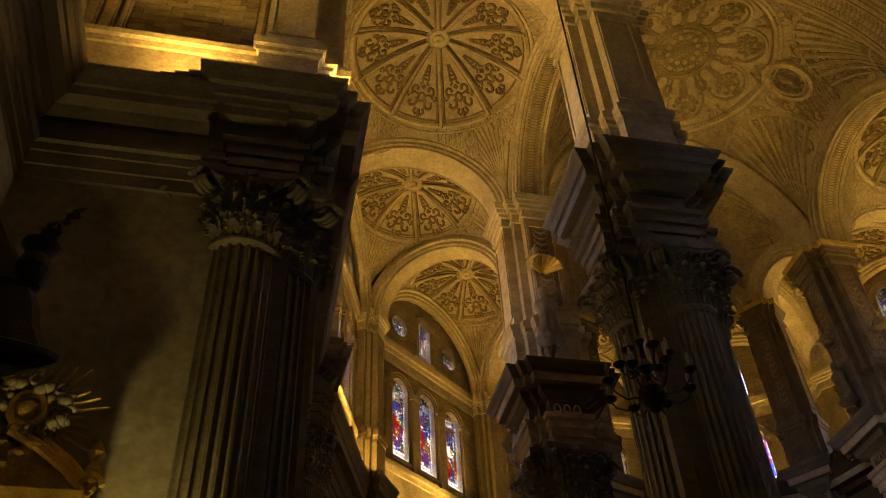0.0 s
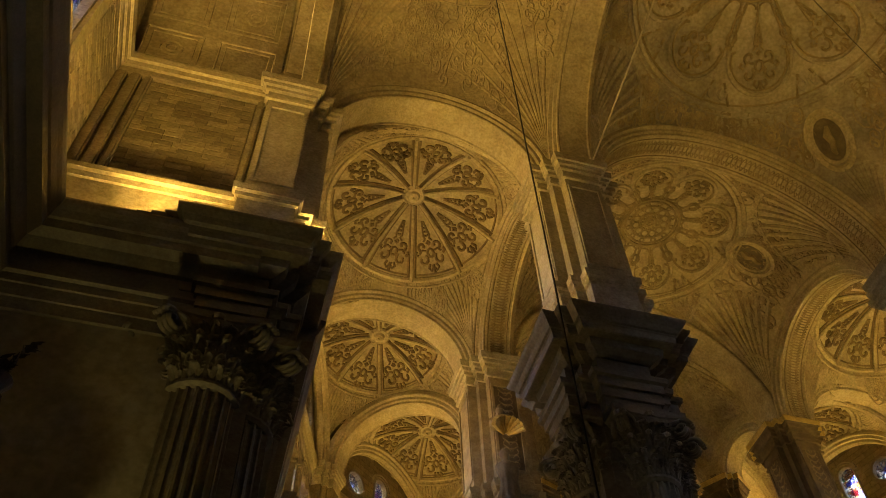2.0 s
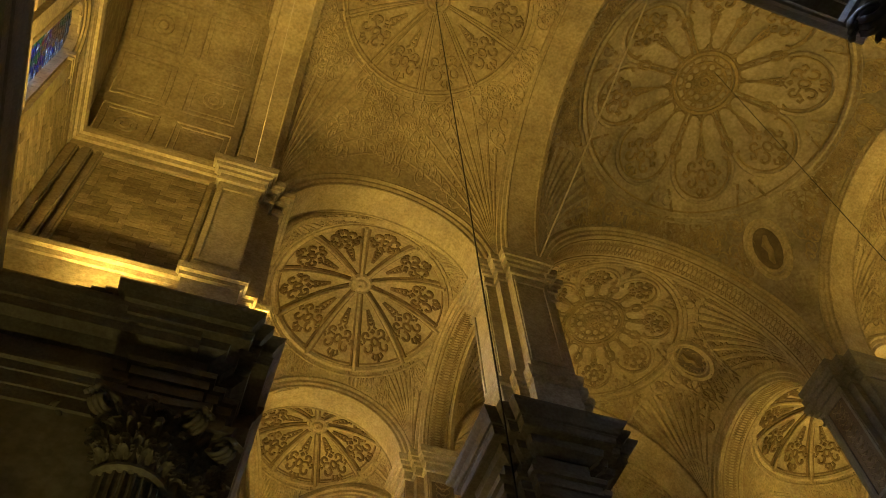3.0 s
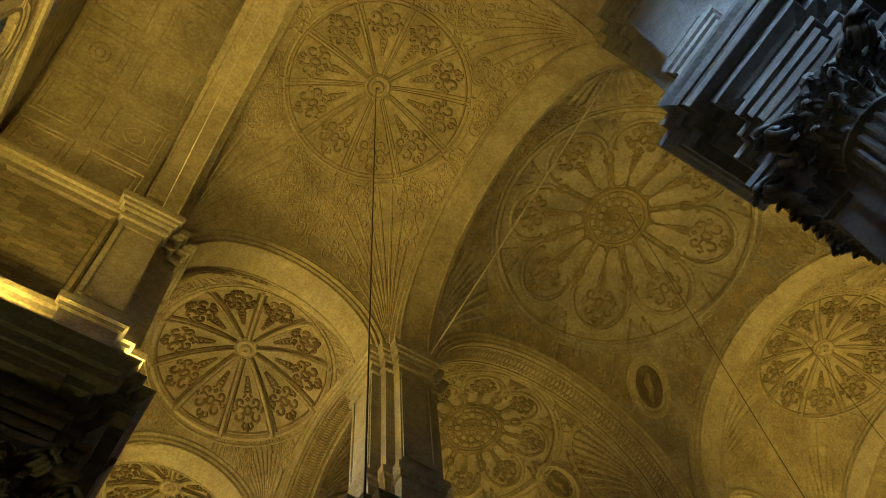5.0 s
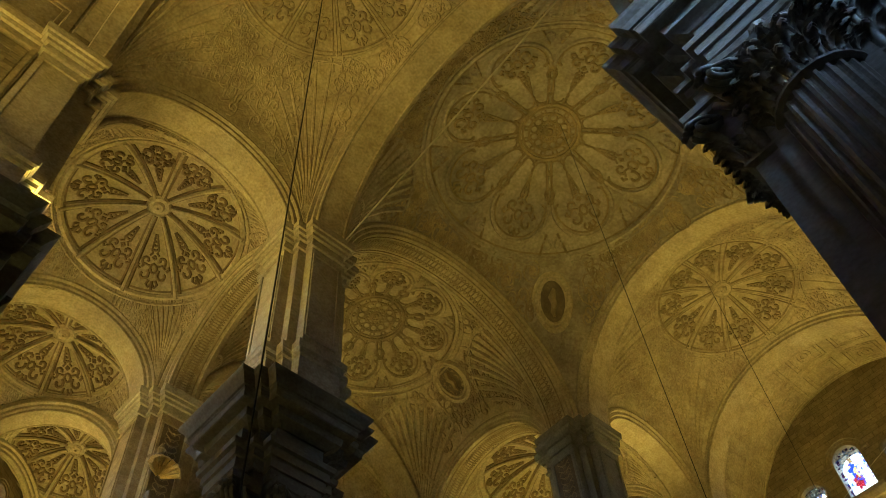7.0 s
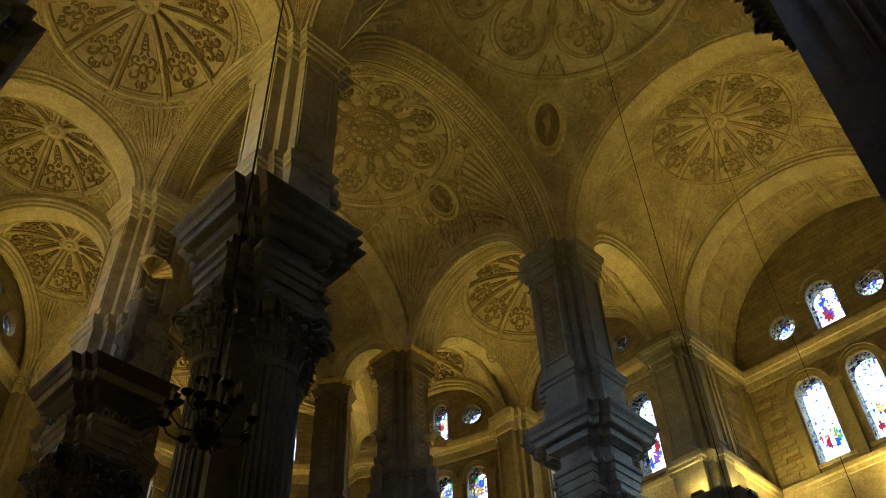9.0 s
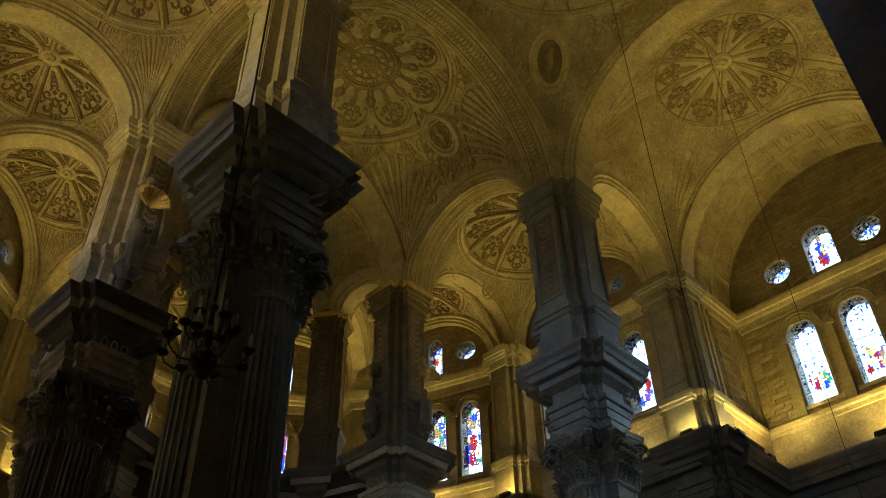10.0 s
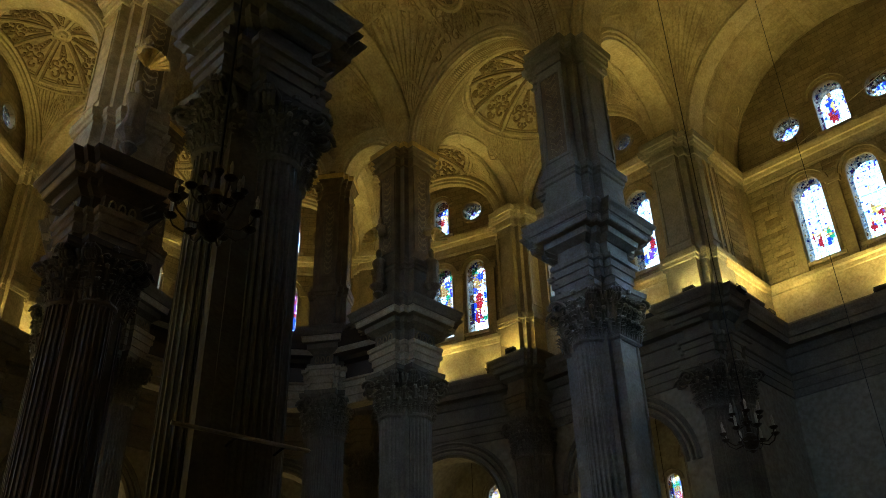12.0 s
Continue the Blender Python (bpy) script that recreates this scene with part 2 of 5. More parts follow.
def circle_outline(s, z, r, n=20):
    return [(s + r * math.cos(2 * math.pi * i / n), z + r * math.sin(2 * math.pi * i / n)) for i in range(n)]


# ---- piers ----
def shaft_outline(fluted, w=0.66, tip=1.3, n=11):
    """Half a column at the end of a pier's arm that points along +x: fluted and round, or a plain pilaster."""
    if not fluted:                            # a pilaster with a sunk panel on its face
        return [(0.7, -w), (tip, -w), (tip, -w + 0.13), (tip - 0.05, -w + 0.17), (tip - 0.05, w - 0.17), (tip, w - 0.13), (tip, w), (0.7, w)]
    pts = [(0.7, -w)]
    for i in range(n):
        for k in range(6):
            a = -math.pi / 2 + math.pi * (i + (0, 0.26, 0.36, 0.52, 0.74, 0.9)[k]) / n
            r = w - (0, 0.0, 0.05, 0.075, 0.075, 0.05)[k]
            pts.append((tip - w + 0.08 + r * math.cos(a), r * math.sin(a)))
    return pts + [(tip - w + 0.08, w), (0.7, w)]


def turn2(p, k):
    for _ in range(k):
        p = (-p[1], p[0])
    return p


def capital_mesh(bm, fluted):
    """Corinthian capital on an arm along +x."""
    w, tip = 0.66, 1.3
    flare = [(16.35, 0.02), (16.42, 0.1), (16.5, 0.1), (16.54, 0.03), (17.6, 0.08), (18.2, 0.2), (18.38, 0.26), (18.4, 0.34), (18.5, 0.38), (18.54, 0.44), (18.75, 0.46)]
    loops = []
    for z, o in flare:
        if fluted and z < 18.39:
            loops.append([(0.65, -w - o, z)] + [(tip - w + 0.08 + (w + o) * math.cos(a), (w + o) * math.sin(a), z) for a in [math.pi * (i / 10 - 0.5) for i in range(11)]] + [(0.65, w + o, z)])
        else:
            L, W = tip + o * (1.0 if not fluted else 0.75), w + o
            edge = [(L, -W + 2 * W * i / 10) for i in range(11)]
            edge = [(x - 0.12 * math.sin(math.pi * i / 10) * (z > 18.39), y, z) for i, (x, y) in enumerate(edge)]
            loops.append([(0.65, -W, z)] + edge + [(0.65, W, z)])
    loft(bm, loops)
    spots = []
    if fluted:
        spots = [((tip - w + 0.08 + 0.7 * math.cos(a), 0.7 * math.sin(a)), (math.cos(a), math.sin(a))) for a in [math.pi * (i / 6 - 0.5) for i in range(7)]]
    else:
        spots = [((tip + 0.03, -w + 2 * w * i / 4), (1, 0)) for i in range(5)]
        spots += [((1.0, s * (w + 0.03)), (0, s)) for s in (-1, 1)]
    return spots


LEAVES = {}


def leaf_piece(parent, p, out, size, k, stone):
    """A leaf of its own on a capital; alike leaves share one mesh."""
    key = (size, stone.name)
    if key not in LEAVES:
        bm = bmesh.new()
        h, w, curl = size
        leaf(bm, (0, 0, 0), (1, 0), h, w * 0.62, curl)
        for t, e, q in ((0.08, 0.34, 0.42), (0.3, 0.4, 0.42), (0.52, 0.34, 0.4)):      # cut lobes along both edges
            for g in (-1, 1):
                leaflet(bm, (0.02 + 0.1 * t, g * w * e, h * t), (1, g * 0.9), h * q, w * 0.42, curl * 0.7)
        LEAVES[key] = mesh_of(bm, "leaf", stone, True)
    ob = new("leaf", LEAVES[key])
    ob.parent = parent
    ob.matrix_basis = Matrix.Rotation(k * math.pi / 2, 4, "Z") @ Matrix.Translation(p) @ Matrix.Rotation(math.atan2(out[1], out[0]), 4, "Z")


def dress_capital(cap, spots, k, stone):
    w, tip = 0.66, 1.3
    for i, (p, o) in enumerate(spots):
        leaf_piece(cap, (*p, 16.5), o, (0.72, 0.36, 0.34), k, stone)
        if i + 1 < len(spots):
            q, o2 = spots[i + 1]
            m, om = ((p[0] + q[0]) / 2, (p[1] + q[1]) / 2), (o[0] + o2[0], o[1] + o2[1])
            leaf_piece(cap, (*m, 16.75), om, (1.05, 0.36, 0.44), k, stone)
            leaf_piece(cap, (*m, 16.5), om, (0.45, 0.2, 0.24), k, stone)
            leaf_piece(cap, (*p, 17.35), o, (0.72, 0.28, 0.46), k, stone)
            leaf_piece(cap, (*m, 17.75), om, (0.45, 0.2, 0.36), k, stone)
    for s in (-1, 1):
        if ("volute", s, stone.name) not in LEAVES:
            bm = bmesh.new()
            for a0 in (-0.08, 0.0, 0.08):
                tube(bm, [(tip + 0.24 + a0 * s + 0.32 * math.cos(a) * (1 - a / 12) * 0.8, s * (w + 0.24 + 0.32 * math.cos(a) * (1 - a / 12) * 0.6 - a0 * s), 18.12 + 0.32 * math.sin(a) * (1 - a / 12)) for a in [i * 0.6 for i in range(17)]], 0.065, 5)
            for e in (0.0, 0.12):
                tube(bm, [(tip - 0.08 + e, s * 0.2, 17.3), (tip + 0.02 + e, s * 0.36, 17.85), (tip + 0.16 + e, s * 0.6, 18.28), (tip + 0.36, s * 0.9, 18.42)], 0.06, 5)
            tube(bm, [(tip + 0.18 + 0.1 * math.sin(a), s * (0.24 + 0.18 * math.cos(a) * (1 - a / 10)), 18.08 + 0.18 * math.sin(a) * (1 - a / 10)) for a in [i * 0.7 for i in range(11)]], 0.06, 5)
            tube(bm, [(0.8, s * (w + 0.12), 17.5), (0.95, s * (w + 0.25), 18.0), (1.2, s * (w + 0.36), 18.36)], 0.08, 6)
            LEAVES["volute", s, stone.name] = mesh_of(bm, "volute", stone, True)
        ob = new("volute", LEAVES["volute", s, stone.name])
        ob.parent, ob.matrix_basis = cap, Matrix.Rotation(k * math.pi / 2, 4, "Z")
    if ("flower", stone.name) not in LEAVES:
        bm = bmesh.new()
        lathe(bm, [(0.02, 18.4), (0.13, 18.43), (0.15, 18.56), (0.05, 18.72)], 8, (tip + 0.24, 0))
        LEAVES["flower", stone.name] = mesh_of(bm, "flower", stone)
    ob = new("flower", LEAVES["flower", stone.name])
    ob.parent, ob.matrix_basis = cap, Matrix.Rotation(k * math.pi / 2, 4, "Z")


def turned(bm, k):
    bmesh.ops.rotate(bm, verts=bm.verts, cent=(0, 0, 0), matrix=Matrix.Rotation(k * math.pi / 2, 3, "Z"))
    return bm


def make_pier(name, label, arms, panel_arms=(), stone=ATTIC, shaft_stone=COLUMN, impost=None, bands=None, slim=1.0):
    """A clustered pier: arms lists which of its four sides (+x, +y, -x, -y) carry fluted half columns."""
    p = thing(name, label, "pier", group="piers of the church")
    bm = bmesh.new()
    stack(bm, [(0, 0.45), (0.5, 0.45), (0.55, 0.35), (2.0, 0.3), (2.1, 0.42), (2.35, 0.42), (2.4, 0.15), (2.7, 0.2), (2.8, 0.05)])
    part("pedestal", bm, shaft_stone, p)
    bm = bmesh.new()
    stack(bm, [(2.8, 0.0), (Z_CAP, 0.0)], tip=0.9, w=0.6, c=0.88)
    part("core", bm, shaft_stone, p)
    for k in range(4):
        bm = bmesh.new()
        out = shaft_outline(k in arms)
        loft(bm, [[(x, y, z) for x, y in out] for z in (2.8, Z_SHAFT)])
        part("half_column" if k in arms else "pilaster", turned(bm, k), shaft_stone, p)
        bm = bmesh.new()
        spots = capital_mesh(bm, k in arms)
        dress_capital(part("capital", turned(bm, k), shaft_stone, p, "carved acanthus capital"), spots, k, shaft_stone)
    bm = bmesh.new()
    stack(bm, [(18.75, 0.08), (19.12, 0.08), (19.13, 0.15), (19.5, 0.15), (19.51, 0.22), (19.82, 0.22), (19.86, 0.32), (20.0, 0.34), (20.05, 0.34)])
    part("architrave", bm, bands or shaft_stone, p)
    bm = bmesh.new()
    stack(bm, [(20.05, 0.06), (20.75, 0.06)])
    part("frieze", bm, shaft_stone, p)
    bm = bmesh.new()
    stack(bm, [(20.75, 0.12), (20.82, 0.2), (20.95, 0.42), (21.22, 0.46), (21.24, 0.7), (21.56, 0.72), (21.6, 0.86), (21.78, 0.94), (21.92, 1.06), (22.02, 1.1), (22.05, 1.1)])
    part("cornice", bm, shaft_stone, p)
    bm = bmesh.new()
    stack(bm, [(21.26, 0.73), (21.3, 0.75), (21.5, 0.77), (21.54, 0.8), (21.57, 0.8)])
    part("corona", bm, bands or shaft_stone, p)
    if bands:                                 # carved panels let into the frieze
        bm = bmesh.new()
        for k in range(4):
            for i in range(3):
                z, y = 20.4, -0.4 + 0.4 * i
                for sg in (-1, 1):
                    q = [(1.38, y + sg * 0.13 * math.sin(a), z + 0.18 * math.cos(a * 1.3)) for a in [j * 0.5 for j in range(7)]]
                    tube(bm, [(*turn2((x, yy), k), zz) for x, yy, zz in q], 0.04, 4)
        tagged(part("frieze_carving", bm, ORNAMENT, p, "carved scrolls of the frieze"), kind="stuff")
    bm = bmesh.new()
    stack(bm, [(22.05, 0.2), (22.35, 0.2), (22.42, 0.1), (24.1, 0.1), (24.15, 0.18), (24.3, 0.2), (24.36, 0.28), (24.65, 0.3), (24.72, 0.12), (24.9, 0.06)], tip=1.5 * slim, w=0.72 * slim, c=1.08 * slim)
    part("attic_pedestal", bm, stone, p)
    bm = bmesh.new()
    stack(bm, [(24.9, 0.0), (Z_IMP0, 0.0)], tip=1.5 * slim, w=0.72 * slim, c=1.08 * slim)
    for k in range(4):                       # raised edges of the panels on the faces
        for a, b, z0, z1 in ((-0.66, -0.54, 25.3, 30.3), (0.54, 0.66, 25.3, 30.3), (-0.54, 0.54, 25.3, 25.45), (-0.54, 0.54, 30.15, 30.3)):
            q = [turn2((x * slim, y * slim), k) for x, y in ((1.49, a), (1.56, a), (1.56, b), (1.49, b))]
            loft(bm, [[(x, y, z) for x, y in q] for z in (z0, z1)])
    part("attic_shaft", bm, stone, p)
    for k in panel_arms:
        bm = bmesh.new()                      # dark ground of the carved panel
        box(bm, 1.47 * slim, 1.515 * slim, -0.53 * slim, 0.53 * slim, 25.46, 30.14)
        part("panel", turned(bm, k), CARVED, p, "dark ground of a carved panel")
        bm = bmesh.new()
        for i in range(13):
            z = 25.45 + 0.36 * i
            for s in (-1, 1):
                tube(bm, [(1.51, s * (0.03 + 0.3 * math.sin(a)), z + 0.2 * (1 - math.cos(a * 1.4)) + 0.06 * math.sin(3 * a)) for a in [j * 0.45 for j in range(8)]], 0.026, 4)
            lathe(bm, [(0.02, -0.03), (0.1, 0.02), (0.02, 0.06)], 6, (1.5, 0))
            bmesh.ops.translate(bm, verts=bm.verts[-18:], vec=(0, 0, z))
        bmesh.ops.scale(bm, verts=bm.verts, vec=(slim, slim, 1))
        tagged(part("arabesque", turned(bm, k), ORNAMENT, p, "carved arabesque panel"), kind="stuff")
    bm = bmesh.new()
    stack(bm, [(30.7, 0.1), (30.82, 0.13), (30.84, 0.04), (31.25, 0.04), (31.27, 0.15), (31.42, 0.17), (31.46, 0.26), (31.62, 0.29), (31.64, 0.37), (31.9, 0.4), (32.0, 0.4), (32.02, 0.0), (32.35, 0.0)], tip=1.5 * slim, w=0.72 * slim, c=1.08 * slim)
    part("impost", bm, CARVED if impost else ATTIC if stone is ATTIC else PIER_STONE, p)
    if impost:
        bm = bmesh.new()
        stack(bm, [(31.66, 0.37), (31.68, 0.39), (31.9, 0.43), (31.97, 0.42)], tip=1.5 * slim, w=0.72 * slim, c=1.08 * slim)
        part("gilded_edge", bm, impost, p, "gilded upper moulding")
    return p


# ---- arches and vaults ----
def arch_band(name, a, b, w, r_in, r_ex, label, z0=Z_IMP, mat=None, n=36, fret=False):
    """A moulded round arch from plan point a to b; w is half its breadth."""
    a, b = Vector(a), Vector(b)
    c, d = (a + b) / 2, (b - a).normalized()
    s = Vector((-d.y, d.x))
    prof = [(-w, r_ex + 0.06), (-w - 0.1, r_in + 0.5), (-w - 0.1, r_in + 0.4), (-w + 0.04, r_in + 0.36), (-w + 0.04, r_in + 0.2), (-w + 0.15, r_in + 0.16), (-w + 0.15, r_in + 0.02),
            (-w + 0.2, r_in), (-w + 0.26, r_in + 0.05), (w - 0.26, r_in + 0.05), (w - 0.2, r_in), (w - 0.15, r_in + 0.02), (w - 0.15, r_in + 0.16), (w - 0.04, r_in + 0.2),
            (w - 0.04, r_in + 0.36), (w + 0.1, r_in + 0.4), (w + 0.1, r_in + 0.5), (w, r_ex + 0.06)]
    bm = bmesh.new()
    loops = []
    for i in range(n + 1):
        t = math.pi * i / n
        loops.append([(*(c + d * (r * math.cos(t)) + s * o), z0 + r * math.sin(t)) for o, r in prof])
    loft(bm, loops)
    bf = bmesh.new()
    if fret:                                  # carved fret along the soffit
        P = lambda t, q: (*(c + d * ((r_in + 0.03) * math.cos(t)) + s * q), z0 + (r_in + 0.03) * math.sin(t))
        for k in range(90):
            t0 = math.pi * (k + 0.5) / 90
            for sg in (-1, 1):
                tube(bf, [P(t0 + u * 0.02, sg * 0.34 * math.sin(math.pi * (u + 1) / 2)) for u in (-1, -0.5, 0, 0.5, 1)], 0.03, 4)
                tube(bf, [P(t0 + 0.008 * math.cos(u), sg * (0.24 + 0.1 * math.sin(u))) for u in (0, 1.3, 2.6, 3.9, 5.2)], 0.03, 4)
        for sg in (-1, 1):
            tube(bf, [P(t, sg * 0.48) for t in np.linspace(0, math.pi, 40)], 0.035, 4)
    bmesh.ops.recalc_face_normals(bm, faces=bm.faces)
    ob = new(name, mesh_of(bm, name, mat or STONE))
    if fret:
        tagged(part("fret", bf, ORNAMENT, ob, "carved interlaced fret"), kind="stuff")
    else:
        bf.free()
    return tagged(ob, label, "arch", "arches of the vaults", "structure")


class Dome:
    """A sail vault: part of a sphere over a plan whose corners lie on one circle."""

    def __init__(self, corners, z0=Z_IMP):
        self.p = [Vector(c) for c in corners]
        a, b, c = self.p[0], self.p[1], self.p[-1]
        d = 2 * (a.x * (b.y - c.y) + b.x * (c.y - a.y) + c.x * (a.y - b.y))
        self.c = Vector(((a.length_squared * (b.y - c.y) + b.length_squared * (c.y - a.y) + c.length_squared * (a.y - b.y)) / d,
                         (a.length_squared * (c.x - b.x) + b.length_squared * (a.x - c.x) + c.length_squared * (b.x - a.x)) / d))
        self.R, self.z0 = (a - self.c).length, z0

    def at(self, q, down=0.0):
        q = Vector(q)
        h = (q - self.c).length_squared
        k = self.R - down
        return Vector((q.x, q.y, self.z0 + math.sqrt(max(k * k - h, 0.0))))

    def polar(self, r, a, s=0.0, mid=None):
        o = mid or self.c
        return o + Vector((r * math.cos(a) - s * math.sin(a), r * math.sin(a) + s * math.cos(a)))

    def web(self, mid, n=14, m=16):
        bm = bmesh.new()
        edge = []
        for a, b in zip(self.p, self.p[1:] + self.p[:1]):
            edge += [a.lerp(b, 0.5 - 0.5 * math.cos(math.pi * i / n)) for i in range(n)]
        loops = [[self.at(mid.lerp(e, t)) for e in edge] for t in [0.002] + [math.sin(math.pi / 2 * j / m) for j in range(1, m + 1)]]
        loft(bm, loops, cap=False)
        return bm


def scrolls(bm, D, mid, r0, ang, k=1.0, mat=0):
    """A carved cartouche on the web: ring, flower, curling leaves, and a stem towards the boss."""
    def line(pts, rad):
        tube(bm, [D.at(D.polar(r0 + r * k, ang, s * k, mid), 0.1) for r, s in pts], rad * 1.45, 5, mat)
    spiral = lambda cr, cs, q, t0, turn, n=9: [(cr + q * (1 - 0.085 * i) * math.cos(t0 + turn * 0.6 * i), cs + q * (1 - 0.085 * i) * math.sin(t0 + turn * 0.6 * i)) for i in range(n)]
    line([(0.05 + 0.2 * math.cos(t), 0.15 * math.sin(t)) for t in [i * math.pi / 4 for i in range(9)]], 0.05)
    for g in (-1, 1):
        line(spiral(0.3, g * 0.44, 0.27, -g * 2.4, g), 0.058)
        line(spiral(-0.28, g * 0.36, 0.22, g * 0.6, g), 0.055)
        line([(0.52, g * 0.16), (0.68, g * 0.26), (0.8, g * 0.14), (0.7, g * 0.05)], 0.05)
        line([(0.1, g * 0.62), (0.0, g * 0.76), (-0.12, g * 0.68)], 0.055)
        line([(-0.05, g * 0.2), (-0.12, g * 0.4), (0.02, g * 0.56)], 0.045)
        line([(-0.5, g * 0.22), (-0.62, g * 0.1), (-0.74, g * 0.16), (-1.5, g * 0.03)], 0.038)
    line([(0.55, 0.0), (0.78, 0.0), (0.9, 0.0)], 0.06)
    for i in range(4):                        # beads of the hanging stem
        w = 0.1 - 0.018 * i
        line([(-0.78 - 0.2 * i, -w), (-0.74 - 0.2 * i, 0.0), (-0.78 - 0.2 * i, w)], 0.045)
    line([(-0.42, -0.08), (-0.34, 0.0), (-0.42, 0.08), (-0.5, 0.0), (-0.42, -0.08)], 0.05)


def vault(name, corners, label, kind="ribbed", ribs=10, ring=None, mid=None, mat=None, spin=0.0, ovals=(), carve=None, bold=1.0):
    """A sail vault with its boss, ribs, ring and carving."""
    mat, carve = mat or VAULT, carve or RELIEF
    D = Dome(corners)
    mid = Vector(mid) if mid else sum(D.p, Vector((0, 0))) / len(D.p)
    ob = new(name, mesh_of(D.web(mid), name, mat, True))
    tagged(ob, label, "vault", "vaults of the church", "structure")
    sol = ob.modifiers.new("thickness", "SOLIDIFY")
    sol.thickness, sol.offset = 0.3, -1
    n = len(D.p)
    inr = min(abs((b - a).normalized().cross(mid - a)) for a, b in zip(D.p, D.p[1:] + D.p[:1]))
    rr = ring or inr * 0.9
    core = 0.5 if kind == "ribbed" else 1.55
    circ = lambda r, d, k=48: [D.at(D.polar(r, 2 * math.pi * i / k, 0, mid), d) for i in range(k + 1)]
    bm = bmesh.new()
    for r, t in ((rr, 0.15 * bold), (rr + 0.26, 0.07 * bold)):
        tube(bm, circ(r, 0.07 * bold), t, 6)
    tube(bm, circ(rr - 0.17, 0.02), 0.06, 4, 1)
    part("ring", bm, [mat, carve], ob)
    top = D.at(mid)
    bm = bmesh.new()
    if kind == "ribbed":
        lathe(bm, [(0.6, top.z + 0.1), (0.6, top.z - 0.12), (0.5, top.z - 0.2), (0.42, top.z - 0.14), (0.3, top.z - 0.14), (0.22, top.z - 0.26), (0.08, top.z - 0.3), (0.03, top.z - 0.2)], 20, mid)
    else:
        for r, t in ((0.12, 0.1), (0.3, 0.07), (0.55, 0.06), (1.05, 0.07), (1.38, 0.06), (1.58, 0.11)):
            tube(bm, circ(r, 0.05, 32), t, 5)
        for i in range(12):
            a = 2 * math.pi * i / 12
            for r0, q in ((0.8, 0.2), (0.43, 0.09), (1.22, 0.12), (1.48, 0.06)):
                tube(bm, [D.at(D.polar(r0 + q * math.cos(t), a, q * math.sin(t), mid), 0.06) for t in [j * math.pi / 4 for j in range(9)]], 0.05, 4)
    part("boss", bm, ORNAMENT if kind != "ribbed" else mat, ob, "carved boss")
    for i in range(ribs):
        a = 2 * math.pi * i / ribs + spin
        bm = bmesh.new()
        if kind == "ribbed":
            # fillets in the darker carve put shade along both flanks of the rib
            for s in (-0.15, 0.15):
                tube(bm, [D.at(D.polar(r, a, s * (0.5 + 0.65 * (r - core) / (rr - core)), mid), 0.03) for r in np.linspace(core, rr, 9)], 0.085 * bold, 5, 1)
            tube(bm, [D.at(D.polar(r, a, 0, mid), 0.2 * bold) for r in np.linspace(core, rr, 9)], 0.1 * bold, 6, 0, [0.75 + 0.25 * i2 / 8 for i2 in range(9)])
            for r, s in ((rr + 0.1, -0.26), (rr + 0.1, 0.26), (rr + 0.45, -0.2), (rr + 0.45, 0.2)):
                tube(bm, [D.at(D.polar(r + q, a, s, mid), 0.03) for q in (-0.15, 0, 0.15)], 0.08, 4)
        else:
            half, P2 = math.pi / ribs, (lambda r, q, dn=0.09: D.at(D.polar(r, a, q, mid), dn))
            tube(bm, [D.at(D.polar(core + 0.42 - 0.25 * math.cos(u), a + half, (core + 0.3) * half * 0.85 * math.sin(u), mid), 0.03) for u in np.linspace(-1.55, 1.55, 7)], 0.05, 4, 1)
            if i % 2 == 0:                    # a double rib with a ring on it, forking round the lobes
                for s in (-1, 1):
                    tube(bm, [P2(r, s * 0.12) for r in np.linspace(core + 0.1, rr * 0.6, 6)] + [P2(rr * (0.6 + 0.15 * u), s * (0.12 + 0.3 * u * u * rr / 6.4)) for u in (0.4, 0.7, 1.0)], 0.065, 4, 1)
                    tube(bm, [P2(rr * 0.9 + 0.24 * math.cos(u) * rr / 6.4, s * (0.3 + 0.2 * math.sin(u)) * rr / 6.4) for u in np.linspace(-2.6, 2.6, 9)], 0.08, 4)
                    tube(bm, [P2(rr * (0.97 - 0.14 * u), s * rr * (0.115 - 0.07 * u)) for u in (0, 0.35, 0.7, 1.0)], 0.07, 4, 1)
                tube(bm, [P2(r, 0, 0.02) for r in np.linspace(core + 0.1, rr * 0.62, 5)], 0.06, 4)
                for q, w2 in ((0.53, 0.26), (0.36, 0.12), (0.64, 0.12)):
                    tube(bm, [P2(rr * q + w2 * math.cos(t), w2 * 0.9 * math.sin(t), 0.08) for t in [j * math.pi / 4 for j in range(9)]], 0.08, 4, 1)
            else:                             # a thin beaded rib, and the round lobe with its cartouche
                tube(bm, [P2(r, 0.03 * (k % 2)) for k, r in enumerate(np.linspace(core + 0.1, rr * 0.58, 12))], 0.07, 4, 1, [0.7 + 0.5 * (k % 2) for k in range(12)])
                for g, rad in ((1.0, 0.1), (0.87, 0.05)):
                    tube(bm, [P2(rr * (0.67 + 0.235 * g * math.cos(u)), rr * 0.245 * g * math.sin(u)) for u in np.linspace(-2.0, 2.0, 19)], rad, 5, int(g < 1))
                for s in (-1, 1):
                    tube(bm, [P2(rr * 0.57 + 0.2 * math.cos(u), s * (rr * 0.2 + 0.2 * math.sin(u))) for u in np.linspace(-1.0, 3.6, 8)], 0.07, 4, 1)
